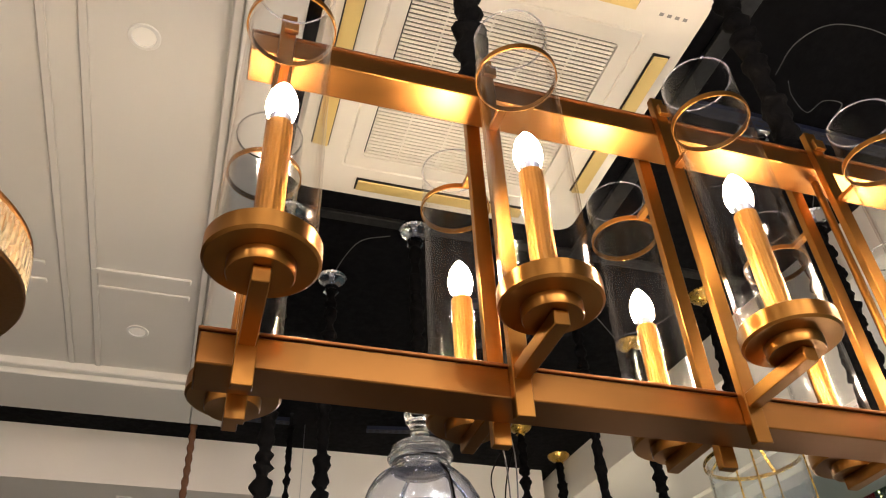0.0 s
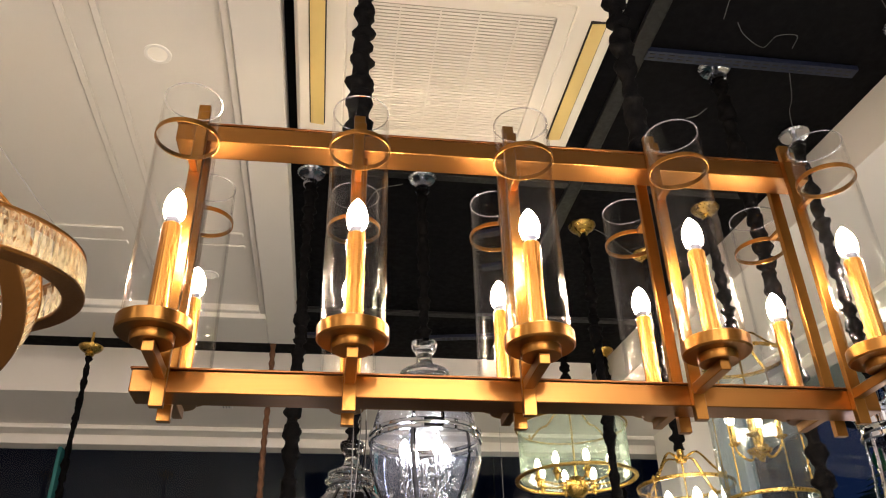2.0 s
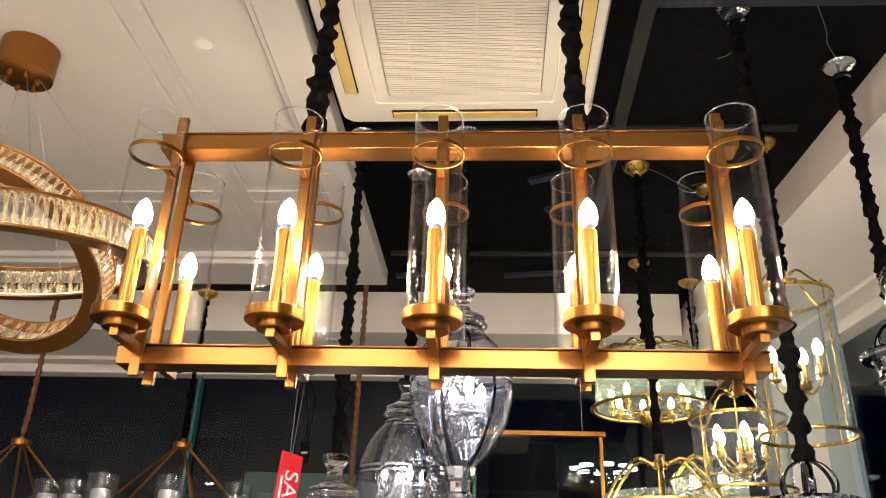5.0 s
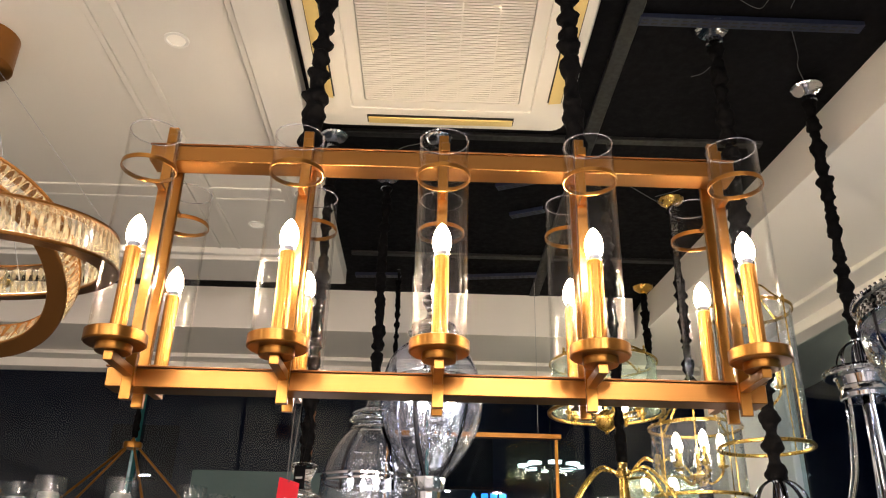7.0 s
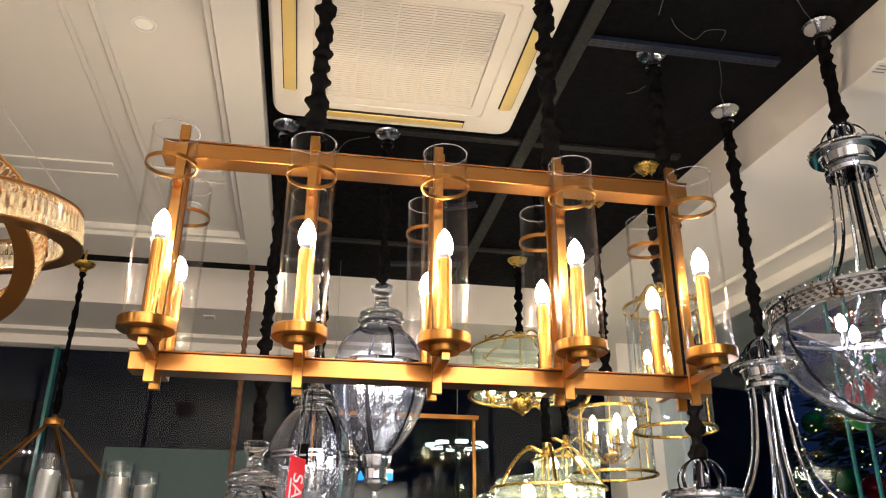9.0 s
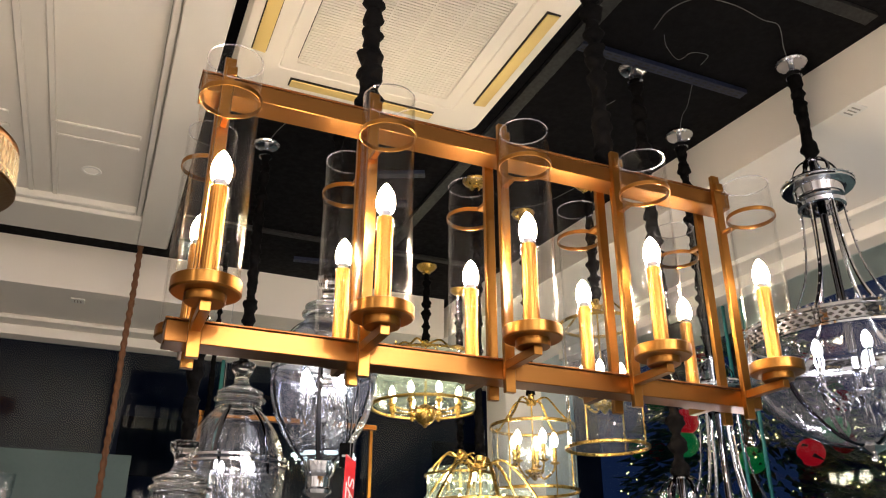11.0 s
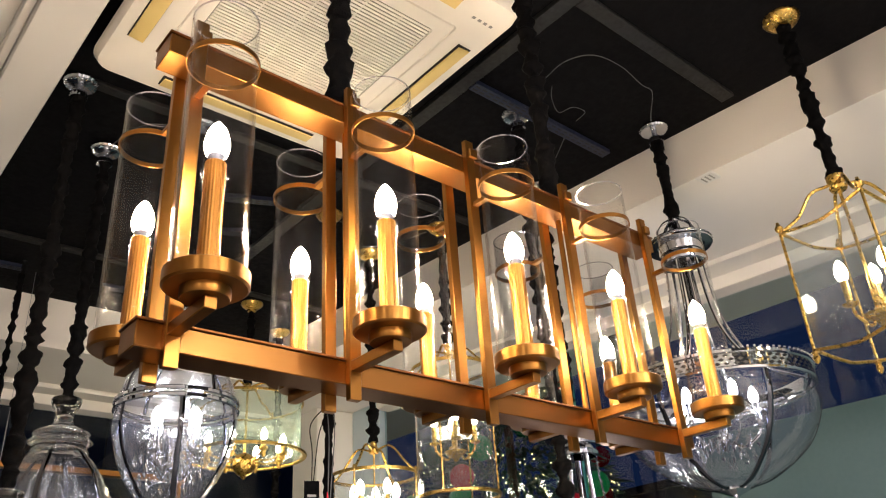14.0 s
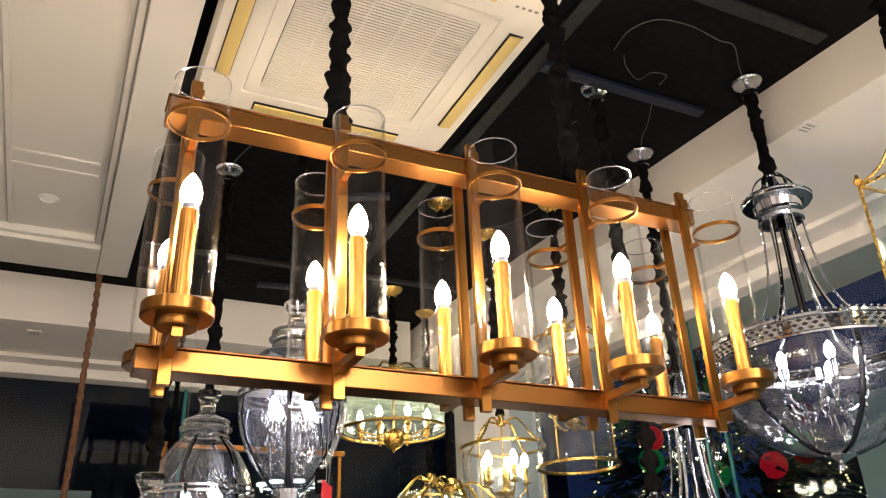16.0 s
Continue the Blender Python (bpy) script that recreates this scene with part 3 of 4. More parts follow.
def loops(levels):
    """Skins equal loops at (points, z) levels."""
    bm = bmesh.new()
    rings = [[bm.verts.new((x, y, z)) for x, y in pts] for pts, z in levels]
    n = len(rings[0])
    for a, b in zip(rings, rings[1:]):
        for i in range(n):
            bm.faces.new((a[i], a[(i + 1) % n], b[(i + 1) % n], b[i]))
    return bm, rings


def ac_panel():
    gx0, gx1, gy0, gy1 = AX0 + 0.197, AX1 - 0.192, AY0 + 0.200, AY1 - 0.182
    o = lambda d: rounded_frame(AX0 + d, AX1 - d, AY0 + d, AY1 - d, 0.05)
    g = lambda d: rounded_frame(gx0 + d, gx1 - d, gy0 + d, gy1 - d, 0.012)
    bm, rings = loops([(o(0.07), AZ + 0.047), (o(0.0), AZ + 0.045), (o(0.0), AZ + 0.03), (o(0.012), AZ + 0.004), (o(0.03), AZ), (g(-0.052), AZ), (g(-0.048), AZ + 0.0045), (g(-0.044), AZ), (g(-0.001), AZ - 0.001), (g(0.0), AZ + 0.02)])
    bm.faces.new(rings[-1])
    bmesh.ops.recalc_face_normals(bm, faces=bm.faces[:])
    return bm, (gx0, gx1, gy0, gy1)


bm, (gx0, gx1, gy0, gy1) = ac_panel()
panel = part("panel", bm, AC_WHITE, ac, "cream plastic fascia", 30)
# casing coloured near black for the shaded gap under the ceiling
part("body", box(AX0 + 0.06, AX1 - 0.06, AY0 + 0.06, AY1 - 0.06, AZ + 0.048, BZ - 0.001), DARK_GAP, ac, "casing above the fascia, near black for the shaded gap")
mid_x, mid_y = (AX0 + AX1) / 2, (AY0 + AY1) / 2
# near-black plates for the shaded outlet slots, with their vanes on the four sides
for k in range(4):
    m = Matrix.Translation((mid_x, mid_y, AZ)) @ Matrix.Rotation(radians(90 * k), 4, "Z")
    s = part("outlet", box(-0.268, 0.268, -0.424, -0.374, -0.0022, 0.0, 0.001), DARK_GAP, ac, "near-black plate for the shade in an air outlet")
    s.matrix_basis = m
    v = part("vane", box(-0.263, 0.263, -0.0215, 0.0215, -0.0025, 0.0025, 0.0015, seg=2), AC_VANE, ac, "yellow swing vane")
    v.matrix_basis = m @ Matrix.Translation((0, -0.3990, -0.0075)) @ Matrix.Rotation(radians(-7), 4, "X")
part("grille_back", box(gx0 + 0.002, gx1 - 0.002, gy0 + 0.002, gy1 - 0.002, AZ + 0.0165, AZ + 0.0185), DARK_GAP, ac, "near-black sheet for the shade behind the slats")
slat, n = None, 44
for i in range(n):
    y = gy0 + 0.008 + i * (gy1 - gy0 - 0.016) / (n - 1)
    m = Matrix.Translation((mid_x, y, AZ + 0.003)) @ Matrix.Rotation(radians(-8), 4, "X")
    if slat is None:
        slat = part("slat", box(gx0 - mid_x + 0.003, gx1 - mid_x - 0.003, -0.0040, 0.0040, -0.0022, 0.0022), AC_GRILLE, ac)
        slat.matrix_basis = m
    else:
        share(slat, m)
for x in (-0.17, -0.056, 0.056, 0.17):
    part("grille_rib", box(mid_x + x - 0.002, mid_x + x + 0.002, gy0 + 0.004, gy1 - 0.004, AZ + 0.001, AZ + 0.010), AC_GRILLE, ac)
for i in range(4):
    x = AX1 - 0.135 + 0.022 * i
    part("indicator_mark", box(x, x + 0.011, AY0 + 0.085, AY0 + 0.094, AZ - 0.0012, AZ - 0.0002), GREY_PRINT, ac, "small grey indicator mark")

# ---- pendants of one kind are built once and copied ----
CHROME_CANOPY = [(0.0, -0.074), (0.019, -0.078), (0.027, -0.082), (0.029, -0.074), (0.024, -0.058), (0.010, -0.050), (0.010, -0.018), (0.036, -0.021), (0.050, -0.028), (0.055, -0.021), (0.051, -0.009), (0.030, -0.001), (0.0, -0.001)]
SMALL_CANOPY = [(0.0, -0.085), (0.008, -0.082), (0.012, -0.070), (0.007, -0.055), (0.010, -0.040), (0.006, -0.020), (0.012, -0.008), (0.012, -0.001), (0.0, -0.001)]
GOLD_CANOPY = [(0.0, -0.055), (0.014, -0.054), (0.022, -0.046), (0.018, -0.036), (0.034, -0.030), (0.050, -0.018), (0.058, -0.006), (0.058, -0.001), (0.0, -0.001)]


def hang(parent, top, canopy, z_hook, material=CORD, r=0.020, seed=1, dx=0.0, dy=0.0):
    """Canopy on the black ceiling and the sleeved chain down to the hook; heights are from the thing's base."""
    gold = canopy is GOLD_CANOPY
    part("canopy", lathe([(a, top + b) for a, b in canopy], 36 if gold else 80, flute=0 if gold else 20, depth=0.05), GOLD if gold else CHROME, parent, "polished gold canopy" if gold else "chrome crystal-trimmed canopy")
    part("cord", sleeve_cord(z_hook, top - (0.04 if gold else 0.073), r, seed, twist=material is CORD_BROWN), material, parent, "brown twisted fabric cord" if material is CORD_BROWN else "black gathered fabric sleeve over chain")


def candelabra(parent, z, n, r, material, bulb_mat, drop=0.03, hot=1.0, candle=None, phase=0.4):
    """Curved arms on a small hub, each with a candle and a flame bulb."""
    hub = part("hub", lathe([(0.0, z - 0.06), (0.008, z - 0.055), (0.018, z - 0.04), (0.040, z - 0.028), (0.044, z - 0.018), (0.02, z - 0.010), (0.010, z + 0.0), (0.008, z + 0.09), (0.0, z + 0.09)], 24), material, parent)
    for i in range(n):
        a = phase + 2 * math.pi * i / n
        pts = curve_points([(0.015, 0, z - 0.02), (r * 0.45, 0, z - 0.02 - drop), (r * 0.9, 0, z - drop * 0.6), (r, 0, z + 0.012)], 6)
        part("arm", rod(spin(pts, a), 0.0045, 8), material, parent)
        x, y = r * math.cos(a), r * math.sin(a)
        part("drip_pan", lathe([(0.006, z + 0.006), (0.020, z + 0.014), (0.022, z + 0.018), (0.008, z + 0.016), (0.009, z + 0.032), (0.0, z + 0.032)], 20, at=(x, y, 0)), material, parent)
        part("candle", lathe([(0.0095, z + 0.032), (0.0095, z + 0.085), (0.0, z + 0.086)], 14, at=(x, y, 0)), candle if candle else material, parent)
        bulb(parent, (x, y, z + 0.086), bulb_mat, hot)
    return hub


STRAP = radians(240)


# bowl chandeliers: chrome crown, glass arms, pierced rim and a ribbed glass bowl
def bowl_chandelier(at, top, seed):
    """Base at the crown's height; top is the ceiling above it."""
    o = thing("bowl_chandelier", "chrome and clear glass bowl chandelier with pierced rim, lit candles inside", "chandelier", at, "chrome bowl chandeliers")
    hang(o, top, CHROME_CANOPY, 0.105, seed=seed)
    crown = part("crown", hoop(0.085, 0.0, 0.055, 0.012, 40), CHROME, o, "chrome crown plate")
    part("crown_band", lathe([(0.068, -0.035), (0.074, -0.034), (0.080, -0.008), (0.106, 0.002), (0.112, 0.010), (0.106, 0.018), (0.062, 0.020), (0.062, -0.034)], 40, close=True), CHROME, crown)
    tagged(part("beading", scallops(0.110, 0.010, 0.0062, 30), CRYSTAL, crown), "cut crystal beads", kind="stuff")
    for i in range(6):
        pts = curve_points([(0.062, 0, 0.018), (0.068, 0, 0.055), (0.046, 0, 0.092), (0.010, 0, 0.112)], 6)
        part("crown_arch", rod(spin(pts, 0.3 + 2 * math.pi * i / 6), 0.0075, 8, flat=0.3), CHROME_DARK, o, "flat chrome crown arch, darkened for its reflections")
    part("crown_drum", lathe([(0.066, -0.075), (0.074, -0.072), (0.076, -0.060), (0.070, -0.052), (0.070, -0.0355), (0.062, -0.0355), (0.062, -0.074)], 40, close=True), CHROME, crown)
    part("top_knob", lathe([(0.0, 0.095), (0.014, 0.1), (0.017, 0.112), (0.008, 0.125), (0.0, 0.126)], 20), CHROME, o)
    for i in range(6):
        a = STRAP + 0.2 + 2 * math.pi * i / 6
        pts = curve_points([(0.064, 0, -0.03), (0.068, 0, -0.16), (0.094, 0, -0.32), (0.17, 0, -0.455), (0.292, 0, -0.515)], 8)
        part("arm", rod(spin(pts, a), 0.0068, 10, flat=0.5), CHROME, o, "curved slim chrome arm")
        beads = bmesh.new()
        for p in spin([(q[0] + 0.004, 0, q[2] - 0.004) for q in pts[2::2]], a):
            bmesh.ops.create_icosphere(beads, subdivisions=1, radius=0.0042, matrix=Matrix.Translation(p))
        tagged(part("bead_edge", beads, CHROME, o), "row of bright beads along the arm", kind="stuff")
    part("inner_stem", rod([(0, 0, -0.56), (0, 0, 0.10)], 0.0125, 12), CHROME_DARK, o, "dark chrome centre stem")
    z = -0.525
    rim = part("rim_band", lathe([(0.304, z - 0.028), (0.312, z - 0.030), (0.314, z - 0.024), (0.309, z - 0.020), (0.309, z + 0.016), (0.316, z + 0.020), (0.316, z + 0.028), (0.306, z + 0.030), (0.302, z + 0.022), (0.302, z - 0.022)], 64, close=True), CHROME, o, "pierced chrome rim band")
    part("rim_lattice", lattice(0.3115, z - 0.019, z + 0.017, 72), DARK_GAP, rim, "near-black diamonds for the shade in pierced holes")
    part("bead_edge", scallops(0.316, z + 0.032, 0.0045, 96), CHROME, rim, "beaded chrome edge")
    bowl = [(0.305, z - 0.03), (0.306, z - 0.06), (0.299, z - 0.105), (0.278, z - 0.155), (0.241, z - 0.208), (0.188, z - 0.256), (0.122, z - 0.292), (0.052, z - 0.312), (0.018, z - 0.319)]
    part("glass_bowl", shell(bowl, 0.004, 64), BOWL_GLASS, o, "clear hand-blown glass bowl")
    for i in range(6):
        pts = curve_points([(r + 0.003, 0, h) for r, h in bowl[::2]], 6)
        part("strap", rod(spin(pts, STRAP + 2 * math.pi * i / 6), 0.0085, 8, flat=0.22), CHROME_DARK, o, "flat chrome strap over the glass, darkened for its reflections")
    part("finial", lathe([(0.0, z - 0.358), (0.008, z - 0.352), (0.012, z - 0.342), (0.006, z - 0.336), (0.022, z - 0.328), (0.048, z - 0.316), (0.050, z - 0.308), (0.0, z - 0.304)], 24, flute=12, depth=0.12), CHROME, o, "fluted chrome finial")
    candelabra(o, z - 0.14, 5, 0.12, CHROME, BULB_COOL, candle=CRYSTAL, hot=0.85)
    for i in range(30):
        a, r = i * 2.4, 0.05 + 0.09 * ((i * 7) % 10) / 10
        part("drop", prism(0.006, 0.045, (r * math.cos(a), r * math.sin(a), z - 0.15 - 0.025 * (i % 3))), CRYSTAL, o, "hanging crystal drop")
    return o


def scallops(r, z, s, n):
    bm = bmesh.new()
    for i in range(n):
        a = 2 * math.pi * i / n
        bmesh.ops.create_icosphere(bm, subdivisions=1, radius=s, matrix=Matrix.Translation((r * math.cos(a), r * math.sin(a), z)))
    return bm


def lattice(r, z0, z1, n):
    """Small diamonds set a hair proud of the band, for the shade in its holes."""
    bm = bmesh.new()
    rows = 3
    h = (z1 - z0) / rows
    for k in range(rows):
        for i in range(n):
            a = 2 * math.pi * (i + 0.5 * (k % 2)) / n
            w, zc = 2 * math.pi / n * 0.34, z0 + h * (k + 0.5)
            q = []
            for da, dz in ((-w, 0), (0, -h * 0.42), (w, 0), (0, h * 0.42)):
                q.append(bm.verts.new((r * math.cos(a + da), r * math.sin(a + da), zc + dz)))
            bm.faces.new(q)
    return bm


def prism(r, h, at):
    """A cut drop: six-sided, pointed at both ends."""
    return lathe([(0.0, -h), (r, -h * 0.72), (r * 0.75, -h * 0.2), (0.0, 0.0)], 6, at=at)


bowl_chandelier((1.945, 1.003, 2.768), BZ - 2.768, 3)
bowl_chandelier((1.885, 1.545, 2.212), BZ - 2.212, 4)
bowl_chandelier((1.447, 1.245, 1.742), BZ - 1.742, 5)


def lid_top(parent, z):
    """Stepped glass crown with beads, a narrow neck and a flared cup; stands on a lid at height z."""
    crown = part("lid_crown", lathe([(r, z + h) for r, h in ((0.0, -0.003), (0.074, -0.002), (0.079, 0.008), (0.074, 0.016), (0.076, 0.022), (0.086, 0.032), (0.087, 0.042), (0.080, 0.050), (0.074, 0.056), (0.078, 0.062), (0.074, 0.070), (0.055, 0.078), (0.038, 0.086), (0.0, 0.088))], 48), CRYSTAL, parent, "stepped cut glass crown")
    for r, h in ((0.087, 0.037), (0.079, 0.006), (0.077, 0.063)):
        part("bead_ring", scallops(r, z + h, 0.0058, 40), CRYSTAL, crown, "row of crystal beads")
    part("crown_band", hoop(0.076, z + 0.019, 0.006, 0.006, 48), CHROME_DARK, crown, "dark chrome band")
    part("neck", lathe([(r, z + h) for r, h in ((0.0, 0.0885), (0.036, 0.089), (0.028, 0.100), (0.026, 0.118), (0.028, 0.130), (0.040, 0.148), (0.045, 0.164), (0.045, 0.174), (0.038, 0.178), (0.0, 0.176))], 48, flute=16, depth=0.05), CRYSTAL, parent, "flared crystal neck")


# urn pendant: bell lid, banded shoulder and tapering ribbed glass
def urn_pendant(at, top):
    o = thing("urn_pendant", "tall clear glass urn pendant with chrome bands, lit inside", "pendant lamp", at)
    hang(o, top, CHROME_CANOPY, 0.29, seed=7)
    lid_top(o, 0.116)
    part("lid", shell([(0.074, 0.116), (0.106, 0.098), (0.136, 0.066), (0.158, 0.024), (0.171, -0.028)], 0.004, 56), PENDANT_GLASS, o, "clear glass bell lid")
    for z in (-0.036, -0.056):
        part("band", hoop(0.177, z, 0.009, 0.013, 64), CHROME, o, "chrome waist band")
    body = [(0.173, -0.06), (0.178, -0.09), (0.176, -0.125), (0.166, -0.165), (0.150, -0.215), (0.128, -0.26), (0.098, -0.302), (0.068, -0.336), (0.050, -0.355)]
    part("glass_body", shell(body, 0.004, 64), PENDANT_GLASS, o, "tapering clear glass body")
    for i in range(6):
        pts = curve_points([(r + 0.002, 0, h) for r, h in body[::2]], 6)
        part("strap", rod(spin(pts, 0.2 + 2 * math.pi * i / 6), 0.0075, 8, flat=0.22), CHROME_DARK, o, "flat chrome strap over the glass, darkened for its reflections")
    for i in range(4):
        pts = curve_points([(0.173, 0, -0.028), (0.159, 0, 0.026), (0.137, 0, 0.068), (0.107, 0, 0.100), (0.078, 0, 0.117)], 5)
        part("lid_strap", rod(spin(pts, 0.2 + 2 * math.pi * i / 4), 0.0065, 8, flat=0.3), CHROME_DARK, o, "flat chrome strap over the lid, darkened for its reflections")
    part("foot", lathe([(0.0, -0.505), (0.006, -0.500), (0.012, -0.488), (0.010, -0.476), (0.024, -0.464), (0.044, -0.452), (0.048, -0.440), (0.038, -0.432), (0.040, -0.400), (0.048, -0.392), (0.052, -0.380), (0.056, -0.364), (0.058, -0.354), (0.0, -0.350)], 48, flute=12, depth=0.06), CHROME, o, "chrome foot with finial")
    candelabra(o, -0.20, 4, 0.075, CHROME, BULB_COOL, candle=CRYSTAL, hot=0.95)
    for i in range(36):
        a, r = i * 2.4, 0.04 + 0.075 * ((i * 7) % 10) / 10
        part("drop", prism(0.0065, 0.046, (r * math.cos(a), r * math.sin(a), -0.135 - 0.028 * (i % 5))), CRYSTAL, o, "hanging crystal drop")
    return o


urn_pendant((0.572, 1.955, 2.288), BZ - 2.288)


def gourd_pendant(at, top, seed, canopy=CHROME_CANOPY, r=0.020):
    """Round ribbed jar with a crystal neck; base at the shoulder band."""
    o = thing("gourd_pendant", "round clear glass jar pendant with crystal collar, faint glow added inside", "pendant lamp", at, "glass jar pendants")
    hang(o, top, canopy, 0.355, r=r, seed=seed)
    lid_top(o, 0.188)
    body = [(0.078, 0.19), (0.105, 0.165), (0.138, 0.118), (0.160, 0.072), (0.174, 0.03), (0.181, 0.0), (0.184, -0.05), (0.180, -0.10), (0.165, -0.16), (0.138, -0.22), (0.10, -0.27), (0.05, -0.305), (0.02, -0.312)]
    part("glass_body", shell(body, 0.004, 64, 12, 0.025), PENDANT_GLASS, o, "lobed clear glass body")
    for z in (0.008, -0.010):
        part("band", hoop(0.184, z, 0.006, 0.010, 64), CHROME, o, "chrome band")
    for i in range(6):
        pts = curve_points([(r + 0.002, 0, h) for r, h in body[:7:2]], 6)
        part("strap", rod(spin(pts, 2 * math.pi * i / 6), 0.007, 8, flat=0.22), CHROME_DARK, o, "flat chrome strap over the glass, darkened for its reflections")
    part("finial", lathe([(0.0, -0.36), (0.012, -0.345), (0.008, -0.33), (0.028, -0.316), (0.0, -0.308)], 20), CHROME, o)
    # unseen bulbs, added for a faint glow in the jar
    candelabra(o, -0.11, 4, 0.075, CHROME, BULB_ADDED, candle=CRYSTAL, hot=0.7)
    for i in range(28):
        a, r = i * 2.4, 0.04 + 0.10 * ((i * 7) % 10) / 10
        part("drop", prism(0.006, 0.05, (r * math.cos(a), r * math.sin(a), -0.13 - 0.02 * (i % 3))), CRYSTAL, o, "hanging crystal drop")
    return o


gourd_pendant((0.350, 2.285, 1.965), BZ - 1.965, 8)
gourd_pendant((0.150, 1.96, 1.606), BZ - 1.606, 9)
gourd_pendant((0.372, 3.375, 1.45), BZ - 1.45, 10, SMALL_CANOPY, 0.012)


# gold pendants
def ribbed_drum(at, top):
    o = thing("drum_pendant", "gold drum pendant with ribbed glass side, lit", "pendant lamp", at)
    hang(o, top, GOLD_CANOPY, 0.11, seed=11)
    R, z0, z1 = 0.278, -0.26, 0.0
    part("hub", lathe([(0.0, 0.075), (0.030, 0.078), (0.034, 0.088), (0.018, 0.098), (0.012, 0.115), (0.0, 0.118)], 24), GOLD, o)
    for i in range(4):
        pts = curve_points([(0.02, 0, 0.09), (0.09, 0, 0.10), (0.15, 0, 0.055), (0.21, 0, 0.045), (R, 0, 0.004)], 7)
        part("scroll_arm", rod(spin(pts, 0.6 + i * math.pi / 2), 0.006, 8), GOLD, o)
        x, y = (R + 0.004) * math.cos(0.6 + i * math.pi / 2), (R + 0.004) * math.sin(0.6 + i * math.pi / 2)
        part("stud", lathe([(0.006, 0.0), (0.009, 0.012), (0.004, 0.020), (0.007, 0.028), (0.0, 0.038)], 14, at=(x, y, 0)), GOLD, o)
    part("top_ring", hoop(R, 0.0, 0.010, 0.012, 64), GOLD, o)
    part("ribbed_glass", shell([(R - 0.008, z0 + 0.006), (R - 0.008, -0.006)], 0.004, 480, 120, 0.018), RIBBED, o, "finely ribbed glass drum")
    part("bottom_ring", hoop(R + 0.012, z0, 0.022, 0.013, 64), GOLD, o)
    part("stem", rod([(0, 0, 0.08), (0, 0, -0.27)], 0.006, 10), GOLD, o)
    part("centre_ball", lathe([(0.0, -0.372), (0.008, -0.366), (0.012, -0.356), (0.034, -0.345), (0.052, -0.322), (0.056, -0.298), (0.050, -0.272), (0.032, -0.252), (0.014, -0.244), (0.0, -0.240)], 48, flute=12, depth=0.05), GOLD, o, "gold ball finial")
    for i in range(8):
        a = i * math.pi / 4
        part("arm", rod(spin([(0.03, 0, -0.275), (0.11, 0, -0.285), (0.19, 0, -0.268)], a), 0.0048, 8), GOLD, o)
        x, y = 0.19 * math.cos(a), 0.19 * math.sin(a)
        part("cup", lathe([(0.006, -0.30), (0.010, -0.29), (0.010, -0.272), (0.020, -0.262), (0.020, -0.255), (0.011, -0.252), (0.011, -0.222), (0.0, -0.22)], 16, at=(x, y, 0)), GOLD, o)
        bulb(o, (x, y, -0.221), BULB_GOLD, 0.95)
    return o


ribbed_drum((1.475, 3.275, 2.735), BZ - 2.735)


def cylinder_lantern(at, top, R, h, n, seed, rise):
    """Clear glass cylinder between two gold hoops, under arched straps; base at the top hoop."""
    o = thing("cylinder_lantern", "gold hoop lantern with clear glass cylinder, lit candles inside", "pendant lamp", at, "gold glass lanterns")
    hang(o, top, GOLD_CANOPY, rise + 0.02, seed=seed)
    part("hub", lathe([(0.0, rise - 0.03), (0.020, rise - 0.028), (0.024, rise - 0.012), (0.014, rise), (0.014, rise + 0.02), (0.0, rise + 0.024)], 24), GOLD, o)
    for i in range(4):
        a = 0.5 + i * math.pi / 2
        pts = curve_points([(0.018, 0, rise - 0.015), (R * 0.42, 0, rise * 0.96), (R * 0.75, 0, rise * 0.40), (R * 0.98, 0, 0.004)], 7)
        part("arch", rod(spin(pts, a), 0.0062, 8, flat=0.7), GOLD, o)
        x, y = (R + 0.002) * math.cos(a), (R + 0.002) * math.sin(a)
        part("stud", lathe([(0.004, 0.004), (0.007, 0.012), (0.0, 0.022)], 12, at=(x, y, 0)), GOLD, o)
        part("upright", rod([(x, y, -h), (x, y, 0)], 0.003, 8), GOLD, o)
    part("top_hoop", hoop(R, 0, 0.006, 0.014, 64), GOLD, o)
    part("bottom_hoop", hoop(R + 0.002, -h, 0.010, 0.013, 64), GOLD, o)
    part("glass_cylinder", shell([(R - 0.006, -h + 0.004), (R - 0.006, -h * 0.5), (R - 0.006, -0.004)], 0.0035, 64), LANTERN_GLASS, o, "clear glass cylinder")
    part("stem", rod([(0, 0, rise), (0, 0, -h * 0.62)], 0.004, 10), GOLD, o)
    candelabra(o, -h * 0.62, n, R * 0.5, GOLD, BULB_GOLD, phase=0.9)
    return o


cylinder_lantern((1.655, 2.455, 2.232), BZ - 2.232, 0.186, 0.275, 5, 12, 0.125)
cylinder_lantern((1.775, 2.068, 2.602), BZ - 2.602, 0.162, 0.515, 4, 13, 0.095)


